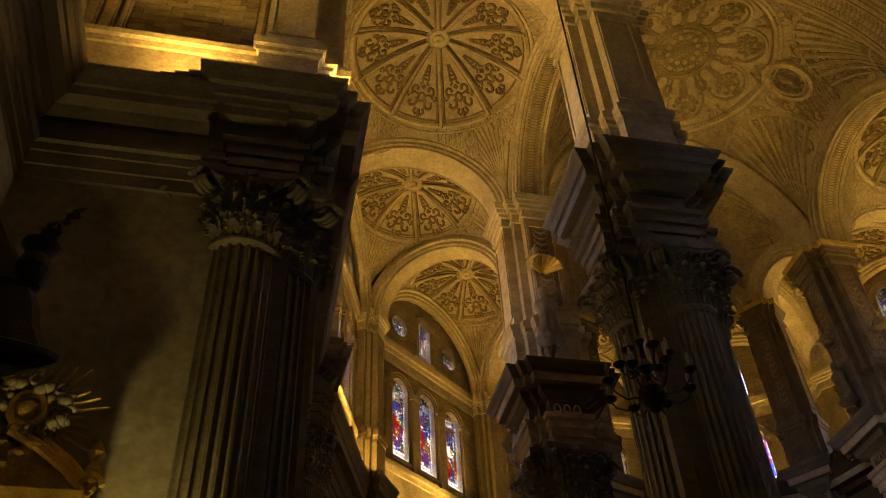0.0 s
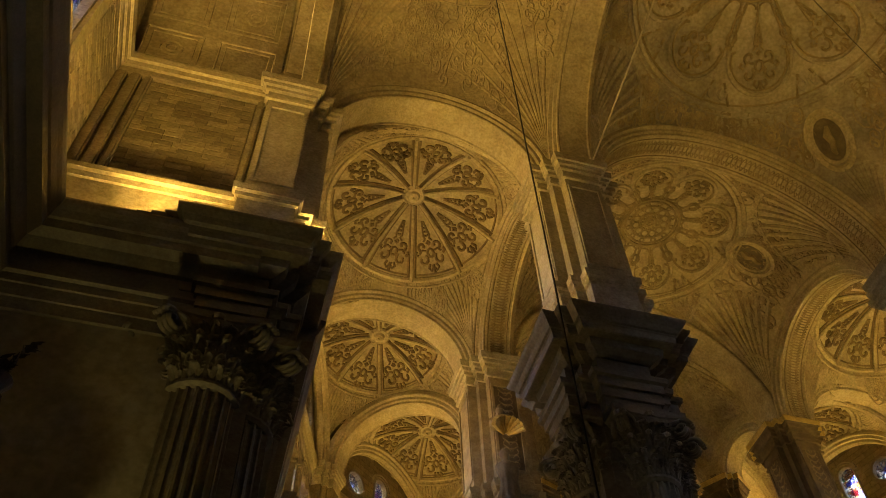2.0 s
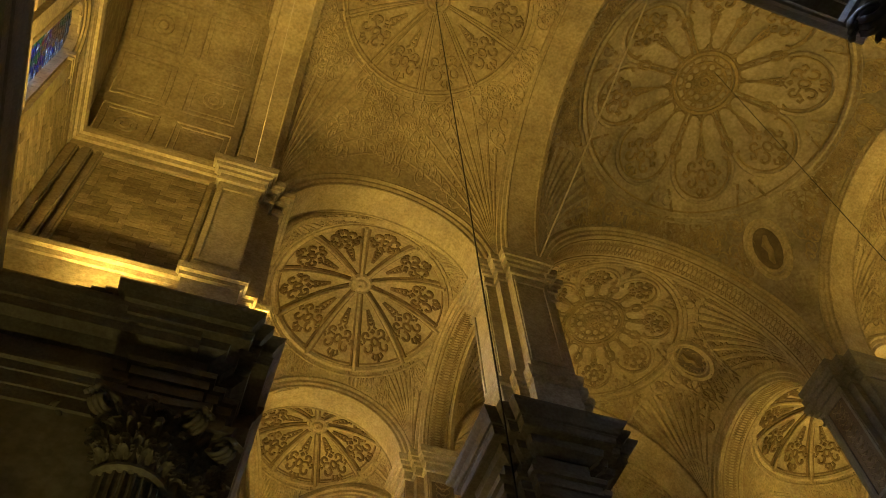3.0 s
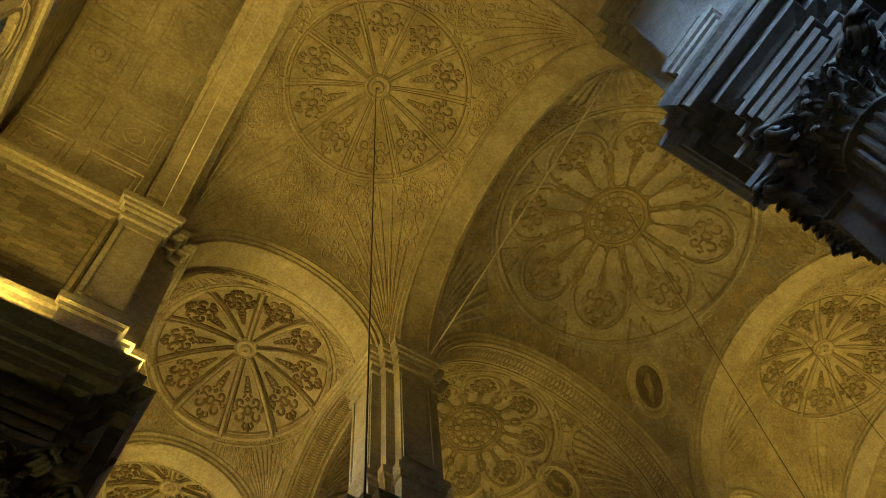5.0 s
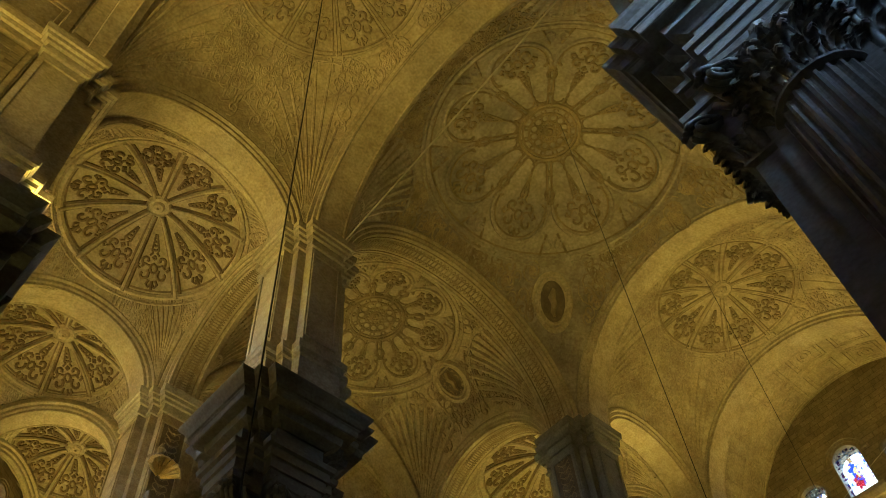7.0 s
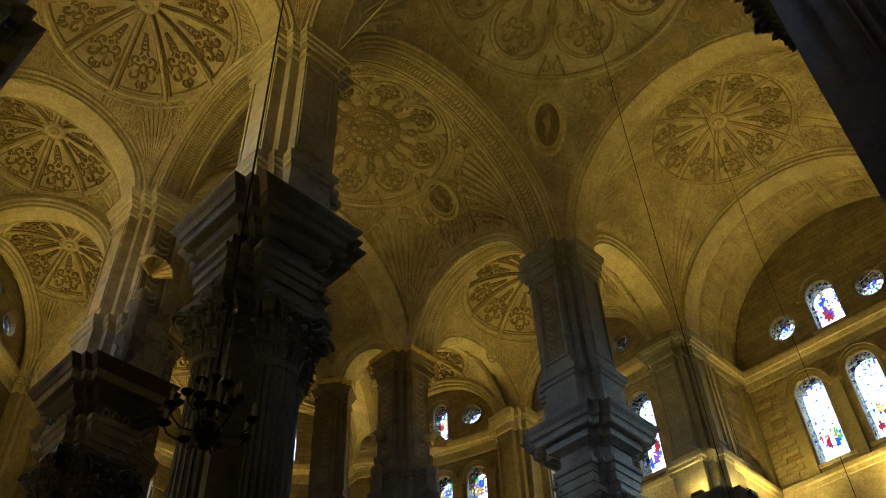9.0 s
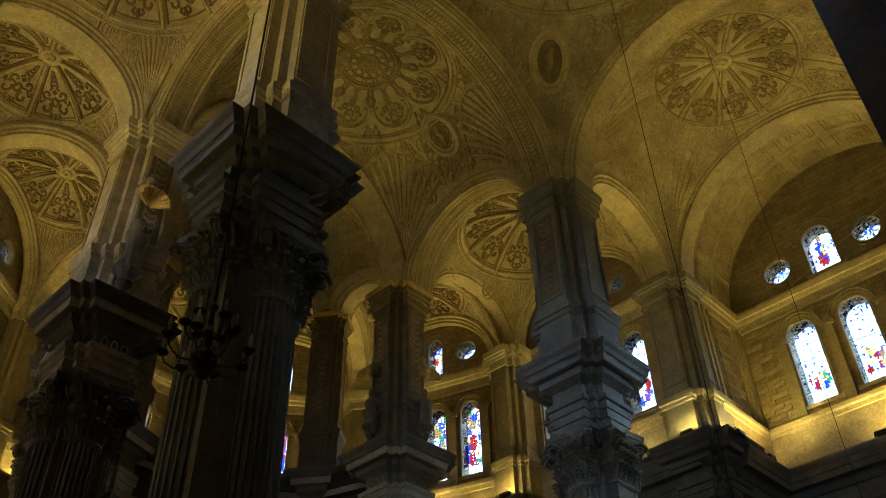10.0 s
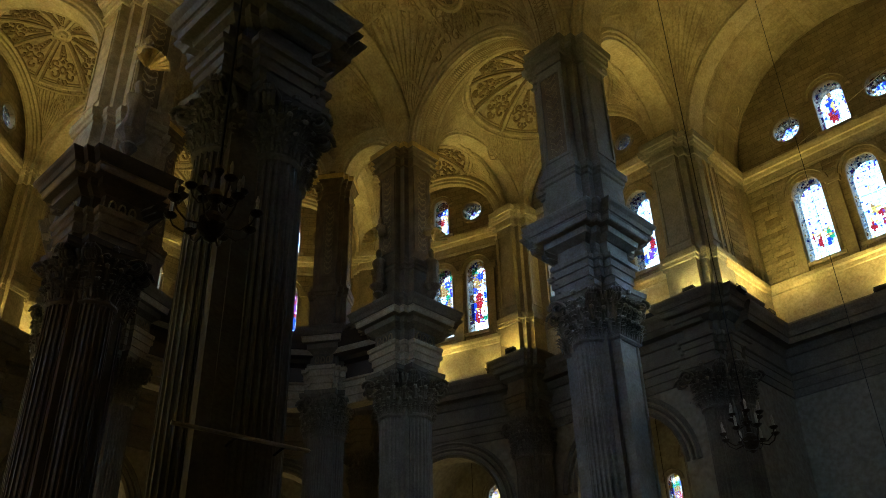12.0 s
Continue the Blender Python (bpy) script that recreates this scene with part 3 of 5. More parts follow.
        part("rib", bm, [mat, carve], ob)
        if kind != "ribbed" and i % 2 == 0:
            continue
        bm = bmesh.new()
        scrolls(bm, D, mid, rr * (0.72 if kind == "ribbed" else 0.7), a + (math.pi / ribs if kind == "ribbed" else 0.0), (rr / 4.1 * 10 / ribs if kind == "ribbed" else 1.25 * rr / 6.4))
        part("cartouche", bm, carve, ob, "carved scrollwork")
    for i, p in enumerate(D.p):               # fans in the corners
        d = (p - mid)
        L, a = d.length, math.atan2(d.y, d.x)
        span = L - rr
        if span < 1.2:
            continue
        bm = bmesh.new()
        nb = (D.p[i - 1] - p).normalized(), (D.p[(i + 1) % n] - p).normalized()
        lo, hi = math.atan2(nb[0].y, nb[0].x), math.atan2(nb[1].y, nb[1].x)
        dl = (hi - lo + math.pi) % (2 * math.pi) - math.pi
        far, fat = (min(span * 0.95, 4.4), 1.0) if kind == "ribbed" else (min(span * 0.8, 3.5), 1.5)
        if any(abs((radians(deg) - a + math.pi) % (2 * math.pi) - math.pi) < 0.35 for _, deg in ovals):      # a short fan under a medallion
            far, fat = 1.45, 1.0
        dirs = [lo + dl * (0.12 + 0.76 * k / 8) for k in range(9)]
        for u in dirs:
            v = Vector((math.cos(u), math.sin(u)))
            tube(bm, [D.at(p + v * (0.12 + (far - 0.12) * t), 0.0) for t in (0.0, 0.15, 0.35, 0.6, 0.8, 1)], 0.085 * fat, 6, 0, (0.5, 0.7, 0.8, 0.9, 0.8, 0.5) if fat == 1 else (0.25, 0.35, 0.6, 1.0, 1.3, 1.1))
        for f in (0.3, 1.04):
            tube(bm, [D.at(p + Vector((math.cos(lo + dl * t), math.sin(lo + dl * t))) * far * f, 0.02) for t in np.linspace(0.07, 0.93, 12)], 0.07 * fat, 4)
        for k in range(8):                    # scalloped rim
            u = (dirs[k] + dirs[k + 1]) / 2
            v, w2 = Vector((math.cos(u), math.sin(u))), Vector((-math.sin(u), math.cos(u)))
            g = far * abs(dirs[1] - dirs[0]) * 0.5
            tube(bm, [D.at(p + v * (far + g * math.sin(t)) + w2 * g * math.cos(t), 0.02) for t in np.linspace(0, math.pi, 6)], 0.05 * fat * fat, 4)
        part("fan", bm, mat, ob, "carved shell fan")
    for ro, deg in ovals:                     # oval medallions beyond the rosette
        a = radians(deg)
        bm = bmesh.new()
        for q, t in ((1.0, 0.17), (0.8, 0.09)):
            tube(bm, [D.at(D.polar(ro + 0.98 * q * math.cos(u), a, 0.92 * q * math.sin(u), mid), 0.08) for u in np.linspace(0, 2 * math.pi, 21)], t, 5)
        part("medallion_frame", bm, STONE, ob)
        bm = bmesh.new()
        loft(bm, [[D.at(D.polar(ro + 0.76 * q * math.cos(u), a, 0.72 * q * math.sin(u), mid), 0.06 + 0.05 * (1 - q)) for u in np.linspace(0, 2 * math.pi, 20, endpoint=False)] for q in (1.0, 0.5, 0.05)])
        part("medallion", bm, PAINT, ob, "dark painted medallion")
        bm = bmesh.new()
        tube(bm, [D.at(D.polar(ro + q, a, s, mid), 0.16) for q, s in ((-0.45, -0.1), (-0.15, 0.05), (0.1, -0.06), (0.35, 0.06), (0.5, 0.0))], 0.16, 6, 0, (0.6, 1.3, 1.0, 0.8, 0.4))
        part("relief", bm, ORNAMENT, ob, "worn carved relief")
    bm = bmesh.new()
    rnd = random.Random(len(name) * 7 + int(mid.x * 3 + mid.y))
    for i, (p, q) in enumerate(zip(D.p, D.p[1:] + D.p[:1])):
        for k in range(110):
            e = p.lerp(q, rnd.uniform(0.12, 0.88))
            v = (e - mid).normalized()
            room = (e - mid).length - rr - 0.3
            if room < 0.5:
                continue
            c0 = mid + v * (rr + 0.35 + rnd.random() * room * 0.85)
            t0, sg, sz = rnd.uniform(0, 6.28), rnd.choice((-1, 1)), rnd.uniform(0.22, 0.5)
            tube(bm, [D.at(c0 + Vector((math.cos(t0 + sg * u), math.sin(t0 + sg * u))) * sz * (1.05 - u / 8), 0.03) for u in np.linspace(0, 7.5, 12)], 0.06, 4, 0, (0.4, 0.6, 0.8, 1, 1, 1, 1.1, 1.1, 1.2, 1.3, 1.4, 1.0))
    if len(bm.verts):
        tagged(part("leafwork", bm, RELIEF if kind != "ribbed" else mat, ob, "carved leaf scrolls"), kind="stuff")
    else:
        bm.free()
    return ob


# ---- walls ----
def moulding(bm, pts, prof, side, mat=0):
    """Run a profile of (out, height) along plan points; side gives the outward direction at each."""
    loft(bm, [[(p[0] + s[0] * o, p[1] + s[1] * o, z) for o, z in prof] for p, s in zip(pts, side)], mat=mat)


ENTAB = [(-0.3, 18.1), (0.1, 18.1), (0.1, 18.5), (0.15, 18.52), (0.15, 18.95), (0.2, 18.97), (0.2, 19.25), (0.3, 19.3), (0.3, 19.4), (0.08, 19.42), (0.08, 20.25), (0.18, 20.3),
         (0.25, 20.45), (0.35, 20.65), (0.7, 20.7), (0.74, 21.0), (0.8, 21.05), (0.88, 21.3), (0.96, 21.45), (1.0, 21.6), (1.0, 21.7), (-0.3, 21.7)]
PARAPET = [(-0.3, 21.7), (0.24, 21.7), (0.24, 21.95), (0.16, 22.02), (0.16, 23.85), (0.22, 23.9), (0.26, 24.1), (0.34, 24.2), (0.36, 24.4), (0.1, 24.48), (-0.3, 24.48)]
IMPOST = [(-0.3, 30.7), (0.06, 30.7), (0.1, 30.85), (0.06, 30.9), (0.06, 31.3), (0.14, 31.36), (0.2, 31.55), (0.3, 31.6), (0.34, 31.85), (0.34, 32.0), (-0.3, 32.15)]


def rose(bm, f3, s, z, r, d):
    for i in range(8):
        a = i * math.pi / 4
        q = [(s + r * 0.62 * math.cos(a) + r * 0.24 * math.cos(u), z + r * 0.62 * math.sin(a) + r * 0.24 * math.sin(u)) for u in np.linspace(0, 2 * math.pi, 9)]
        tube(bm, [f3(x, y, d) for x, y in q], 0.022, 4)
    tube(bm, [f3(s + r * 0.3 * math.cos(u), z + r * 0.3 * math.sin(u), d) for u in np.linspace(0, 2 * math.pi, 13)], 0.025, 4)


WIN = [0]


def figures(rnd, style):
    """Robed groups of a window picture: (across, up, half width, half height, colour)."""
    out = []
    if style == "single":
        out = [(0.06, 0.34, 0.3, 0.22, 2), (0.1, 0.56, 0.28, 0.13, 1), (-0.14, 0.46, 0.13, 0.12, 3), (-0.2, 0.3, 0.1, 0.14, 6), (0.0, 0.74, 0.13, 0.055, 7)]
    else:
        lo, hi = (0.15, 0.6) if style == "scene" else (0.13, 0.4)
        if style == "scene":
            out.append((rnd.uniform(-0.2, 0.2), 0.68, 0.45, 0.07, rnd.choice((1, 6, 7))))
        for k in range(7 if style == "scene" else 6):
            x, y = -0.45 + 0.3 * (k % 4) + rnd.uniform(-0.1, 0.1), lo + (hi - lo) * rnd.uniform(0.1, 0.75)
            w = rnd.uniform(0.22, 0.36) if style == "scene" else rnd.uniform(0.12, 0.2)
            out.append((x, y, w, w * rnd.uniform(0.28, 0.42), rnd.choices((2, 1, 4, 3, 6, 7, 0), (4, 3.4, 1.4, 1.2, 2.2, 1.2, 1.6))[0]))
            out.append((x, y + w * 0.42, 0.1, 0.024, rnd.choice((7, 3, 0))))
    return out[::-1]


def window(f3, s, z0, zs, r, depth, label, round_=False, panes=None):
    """A stained-glass window in an opening: moulded surround, leads and panes."""
    WIN[0] += 1
    w = thing("window_%d" % WIN[0], label, "window", kind="structure")
    bm = bmesh.new()
    if round_:
        for grow, t in ((1.06, 0.07), (1.22, 0.05)):
            tube(bm, [f3(x, z, -0.02) for x, z in circle_outline(s, z0, r * grow, 24) + [(s + r * grow, z0)]], t, 5)
    else:                                     # a stepped archivolt over the opening, and narrow jambs
        g = min(1.0, r / 0.85)
        prof = [(r - 0.02, 0.05), (r - 0.02, -0.06), (r + 0.16 * g, -0.06), (r + 0.16 * g, -0.12), (r + 0.34 * g, -0.12), (r + 0.36 * g, -0.19), (r + 0.48 * g, -0.19), (r + 0.5 * g, 0.03)]
        loft(bm, [[f3(s + q * math.cos(t), zs + q * math.sin(t), d) for q, d in prof] for t in np.linspace(0, math.pi, 17)])
        for e in (-1, 1):
            loft(bm, [[f3(s + e * q, z, d) for q, d in ((r - 0.02, 0.05), (r - 0.02, -0.06), (r + 0.14 * g, -0.06), (r + 0.14 * g, 0.03))] for z in (z0, zs)])
    bmesh.ops.recalc_face_normals(bm, faces=bm.faces)
    part("window_frame", bm, WALL_STONE, w)
    if not round_:
        bm = bmesh.new()
        loft(bm, [[f3(s + sx * (r + 0.3), z, d) for sx, d in ((-1, -0.12), (1, -0.12), (1, 0.3), (-1, 0.3))] for z in (z0 - 0.2, z0)])
        part("window_sill", bm, STONE, w)
    top = z0 + r if round_ else zs + r
    low = z0 - r if round_ else z0
    rnd = random.Random(WIN[0])
    style = "rose" if round_ else "single" if (top - low) < 5.2 * r else "scene" if r < 0.74 or panes else "light"
    figs = figures(rnd, style)
    nx = 16
    cell = (2 * r + 0.1) / nx
    nz = int((top - low + 0.1) / cell)
    at = lambda i, j: (s - r - 0.05 + cell * i, low - 0.05 + (top - low + 0.1) * j / nz)
    jit = {(i, j): (at(i, j)[0] + (rnd.uniform(-0.3, 0.3) * cell if 0 < i < nx else 0), at(i, j)[1] + (rnd.uniform(-0.3, 0.3) * cell if 0 < j < nz else 0)) for i in range(nx + 1) for j in range(nz + 1)}
    mid = depth * 0.25
    ground = {}                               # larger fields of one colour behind the figures

    def tint(i, j):
        u, v = (2 * i + 1) / nx - 1, (j + 0.5) / nz
        if style == "rose":
            q, a = math.hypot(u, 2 * v - 1), math.atan2(2 * v - 1, u)
            if q < 0.3:
                return rnd.choice((1, 6, 5))
            if q > 0.86:
                return rnd.choices((2, 0, 3, 6), (1.5, 3, 1, 1))[0]
            lobe = math.cos(8 * a) * (1 if q < 0.6 else -1)
            return rnd.choices((0, 5, 3), (4, 1, 1))[0] if lobe > -0.1 else rnd.choices((0, 1, 6, 4, 7), (1.6, 1, 1, 0.6, 1.2))[0]
        x, z = u * r, low + (top - low) * v
        edge = r - (abs(x) if z < zs else math.hypot(x, z - zs))
        if edge < 0.15 * r or v < 0.04:
            return rnd.choices((0, 5, 4 if style == "single" else 3, 6 if style == "single" else 7), (8, 2, 1, 1))[0]
        if edge < 0.3 * r and style == "single":
            return rnd.choices((6, 0, 1), (2, 2, 1))[0]
        if v < (0.14 if style != "light" else 0.1):
            return rnd.choices((0, 5, 3), (8, 2, 0.6))[0]
        for cx, cy, hw, hh, m in figs:
            if ((u - cx) / hw) ** 2 + ((v - cy) / hh) ** 2 < 1 + rnd.uniform(-0.25, 0.2):
                return m if rnd.random() < 0.85 else rnd.choice((0, 3, 7, 1, 6))
        if v > 0.8 and style == "light":
            return rnd.choices((0, 5, 1, 6), (4, 3, 1.0, 1.0))[0]
        if style == "scene":
            field = ground.setdefault((i // 4, j // 5), rnd.choices((0, 5, 1, 3, 7, 6, 4, 2), (2.4, 1.2, 3.0 if v < 0.74 else 1.0, 1.0, 1.6, 1.6, 0.9, 1.0))[0])
            return field if rnd.random() < 0.75 else rnd.choice((0, 5, 1, 7))
        return rnd.choices((0, 5, 1, 3, 6), (8, 5, 0.4, 0.15, 0.15))[0]

    bm = bmesh.new()
    vs = {k: bm.verts.new(f3(*p, mid)) for k, p in jit.items()}
    for i in range(nx):
        for j in range(nz):
            bm.faces.new((vs[i, j], vs[i + 1, j], vs[i + 1, j + 1], vs[i, j + 1])).material_index = tint(i, j)
    part("pane", bm, panes or GLASS, w, "coloured glass in small pieces")
    bm = bmesh.new()
    if round_:
        rose(bm, f3, s, z0, r, mid - 0.02)
    thin = 0.011 if style == "scene" else 0.008
    for i in range(2, nx, 2):
        tube(bm, [f3(*jit[i, j], mid - 0.01) for j in range(nz + 1)], thin, 3)
    for j in range(2, nz, 2):
        tube(bm, [f3(*jit[i, j], mid - 0.01) for i in range(nx + 1)], 0.02 if j % 8 == 0 else thin, 3)
    part("lead", bm, LEAD, w)
    return w


def side_frame(a, b):
    """Along, up and into (away from the church) for a wall that runs from a to b with the church on its left."""
    a, b = Vector(a), Vector(b)
    d = (b - a).normalized()
    o = Vector((d.y, -d.x))
    L = (b - a).length
    return (lambda s, z, q: Vector((a.x + d.x * s + o.x * q, a.y + d.y * s + o.y * q, z))), d, o, L


def window_wall(name, a, b, label, trio=3.0, r=0.8, up=2.75, r_up=0.6, chapel=True, depth=1.1, mat=None, z_top=40.5, parapet=True, panes=None, shift=0.0, up_shift=0.0, r_mid=None, ledge=None):
    """One bay of the outer wall: chapel arch, entablature, parapet, three windows, and above the impost one window between two round ones."""
    f3, d, o, L = side_frame(a, b)
    m = L / 2 + shift
    mu, r_mid = m + up_shift, r_mid or r * 0.8
    holes = [arch_outline(m + k * trio, 25.0, 29.3, r) for k in (-1, 0, 1)]
    holes += [arch_outline(mu, 32.4, 34.7, r_mid), circle_outline(mu - up, 33.7, r_up), circle_outline(mu + up, 33.7, r_up)]
    bm = bmesh.new()
    plate(bm, [(0, 18.4), (L, 18.4), (L, z_top), (0, z_top)], holes, depth, f3)
    wall = part(name, bm, mat or ASHLAR, None, label)
    tagged(wall, label, "wall", "", "structure")
    bm = bmesh.new()
    plate(bm, [(0, 0), (L, 0), (L, 18.4), (0, 18.4)], [arch_outline(m, 0.02, 14.4, 3.2, 24)] if chapel else [], depth, f3)
    part("lower_wall", bm, PLASTER, wall, "plain plastered lower wall")
    for nm, prof, mt in (("entablature", ENTAB, ledge or COLUMN), ("parapet", PARAPET, STONE), ("impost_moulding", IMPOST, STONE)):
        if nm == "parapet" and not parapet:
            continue
        bm = bmesh.new()
        ends = [f3(0, 0, 0), f3(L, 0, 0)]
        moulding(bm, ends, prof, [-o, -o])
        part(nm, bm, mt, wall)
    for k in (-1.5, -0.5, 0.5, 1.5):          # slim piers between the windows, with small imposts
        s = m + k * trio
        if abs(k) > 1:
            s = m + math.copysign(trio + r + 0.35, k)
        bm = bmesh.new()
        for g, z0, z1 in ((0.26, 24.5, 29.0), (0.36, 29.0, 29.12), (0.42, 29.12, 29.35)):
            loft(bm, [[f3(s + e * g, z, q) for e, q in ((-1, 0.02), (-1, -0.1 - g * 0.4), (1, -0.1 - g * 0.4), (1, 0.02))] for z in (z0, z1)])
        part("window_pilaster", bm, WALL_STONE, wall)
    for k in (-1, 0, 1):
        window(f3, m + k * trio, 25.0, 29.3, r, depth, "tall round-headed stained-glass window above the parapet", panes=panes)
    window(f3, mu, 32.4, 34.7, r_mid, depth, "small round-headed stained-glass window under the vault", panes=panes)
    for k in (-1, 1):
        window(f3, mu + k * up, 33.7, 33.7, r_up, depth, "round stained-glass window with leaded tracery", True, panes)
    if chapel:
        bm = bmesh.new()
        for g, t in ((3.28, 0.14), (3.62, 0.1), (3.95, 0.14)):
            tube(bm, [f3(m + g * math.cos(u), 14.4 + g * math.sin(u), -0.03) for u in np.linspace(0, math.pi, 25)], t, 5)
        part("archivolt", bm, COLUMN, wall)
        chapel_room(f3, m, L)
    return wall


CHAPEL = [0]


def chapel_room(f3, m, L):
    """The chapel behind an arch: side walls, rounded ceiling, back wall with a group of three windows."""
    CHAPEL[0] += 1
    r, z0, dep = 3.7, 16.0, 6.0
    bm = bmesh.new()
    q = [(m - r, 0), (m + r, 0)] + [(m + r * math.cos(u), z0 + r * math.sin(u)) for u in np.linspace(0, math.pi, 17)]
    back = lambda s, z, k: f3(s, z, 1.1 + dep + k)
    holes = [arch_outline(m, 13.5, 17.2, 0.7), arch_outline(m - 1.7, 13.5, 16.0, 0.45), arch_outline(m + 1.7, 13.5, 16.0, 0.45)]
    plate(bm, [(m - r - 0.3, 0), (m + r + 0.3, 0), (m + r + 0.3, 20.4), (m - r - 0.3, 20.4)], holes, 0.6, back)
    w = part("wall_chapel_%d" % CHAPEL[0], bm, PLASTER, None)
    tagged(w, "plastered back wall of a side chapel", "wall", "", "structure")
    # unseen pendant, added to give the chapel its warm light
    lamp = thing("chapel_lamp", "unseen hanging lamp added in a side chapel", "lamp", Matrix.Translation(f3(m, 11.0, 3.2)), "lamps of the chapels")
    lb = bmesh.new()
    lathe(lb, [(0.02, 0.7), (0.16, 0.5), (0.2, 0.1), (0.1, -0.1), (0.02, -0.15)], 10)
    part("shade", lb, BRONZE, lamp)
    lb = bmesh.new()
    tube(lb, [(0, 0, 0.6), (0, 0, 4), (0, 0, 8.6)], 0.02, 5)
    part("cord", lb, BRONZE, lamp)
    pl = bpy.data.lights.new("chapel_light", "POINT")
    pl.energy, pl.color, pl.shadow_soft_size = 15.0, (1.0, 0.72, 0.3), 0.25
    new("chapel_light", pl).location = f3(m, 10.5, 3.2)
    for s, h, rr in ((m, 17.2, 0.7), (m - 1.7, 16.0, 0.45), (m + 1.7, 16.0, 0.45)):
        window(back, s, 13.5, h, rr, 0.6, "narrow stained-glass window of a side chapel")
    bm = bmesh.new()
    loft(bm, [[f3(s, z, k) for s, z in q[1:] + q[:1]] for k in (1.1, 1.1 + dep)], cap=False, closed=False)
    v = part("ceiling_chapel_%d" % CHAPEL[0], bm, PLASTER, None, "", True)
    sol = v.modifiers.new("thickness", "SOLIDIFY")
    sol.thickness, sol.offset = 0.3, 1
    tagged(v, "plastered walls and round ceiling of a side chapel", "ceiling", "", "structure")


def solid_wall(name, a, b, label, z0=0.0, z1=40.5, depth=1.0, mat=None, trims=True):
    f3, d, o, L = side_frame(a, b)
    bm = bmesh.new()
    zl = 18.4 if trims else z0
    plate(bm, [(0, zl), (L, zl), (L, z1), (0, z1)], [], depth, f3)
    wall = part(name, bm, mat or ASHLAR, None, label)
    tagged(wall, label, "wall", "", "structure")
    if trims:
        bm = bmesh.new()
        plate(bm, [(0, z0), (L, z0), (L, zl), (0, zl)], [], depth, f3)
        part("lower_wall", bm, PLASTER, wall, "plain plastered lower wall")
        for s0, s1 in ((0.05, 0.44), (0.54, 0.94), (1.06, 1.3), (L - 1.3, L - 1.06), (L - 0.94, L - 0.54), (L - 0.44, L - 0.05)):      # flat pilaster strips
            for e0, e1, out in ((s0, s1, 0.14), (s0 + 0.07, s1 - 0.07, 0.2)):
                bm = bmesh.new()
                loft(bm, [[f3(s, z, q) for s, q in ((e0, 0.02), (e0, -out), (e1, -out), (e1, 0.02))] for z in (24.5, 30.7)])
                part("pilaster_strip", bm, ASHLAR_PLAIN, wall)
        for nm, prof, mt in (("entablature", ENTAB, COLUMN), ("parapet", PARAPET, STONE), ("impost_moulding", IMPOST, STONE)):
            bm = bmesh.new()
            moulding(bm, [f3(0, 0, 0), f3(L, 0, 0)], prof, [-o, -o])
            part(nm, bm, mt, wall)
    return wall


def barrel(name, x0, x1, y0, y1, label, cells=9):
    """A coffered barrel vault whose axis runs along x."""
    c, r = (y0 + y1) / 2, (y1 - y0) / 2
    bm = bmesh.new()
    n = 36
    loft(bm, [[(x, c + r * math.cos(math.pi * i / n), Z_IMP + r * math.sin(math.pi * i / n)) for i in range(n + 1)] for x in (x0, x1)], cap=False, closed=False)
    ob = part(name, bm, VAULT, None, "", True)
    sol = ob.modifiers.new("thickness", "SOLIDIFY")
    sol.thickness, sol.offset = 0.3, 1
    tagged(ob, label, "vault", "", "structure")
    P = lambda x, t, dn: (x, c + (r - dn) * math.cos(t), Z_IMP + (r - dn) * math.sin(t))
    cols = max(2, round((x1 - x0) / 2.4))
    dx = (x1 - x0) / cols
    for i in range(cols):
        for k in range(cells):
            t0, t1 = math.pi * k / cells, math.pi * (k + 1) / cells
            a, b = x0 + dx * i, x0 + dx * (i + 1)
            bm = bmesh.new()
            for g, rad in ((0.12, 0.045), (0.2, 0.03)):
                u0, u1 = t0 + (t1 - t0) * g, t1 - (t1 - t0) * g
                p, q = a + dx * g, b - dx * g
                tube(bm, [P(p, u0, 0.02), P(q, u0, 0.02), P(q, (u0 + u1) / 2, 0.02), P(q, u1, 0.02), P(p, u1, 0.02), P(p, (u0 + u1) / 2, 0.02), P(p, u0, 0.02)], rad, 4)
            tm = (t0 + t1) / 2
            if (i + k) % 2 == 0:
                for rad in (0.42, 0.2):
                    tube(bm, [P((a + b) / 2 + rad * math.cos(u), tm + rad * math.sin(u) / r, 0.02) for u in np.linspace(0, 2 * math.pi, 13)], 0.045, 4)
            part("coffer", bm, VAULT, ob)
    return ob


# ---- large structure ----
bm = bmesh.new()
box(bm, -20, 60, -22, 60, -0.4, 0.0)
tagged(part("floor", bm, PAVING, None), "polished marble paving of the church", "floor", "", "structure")

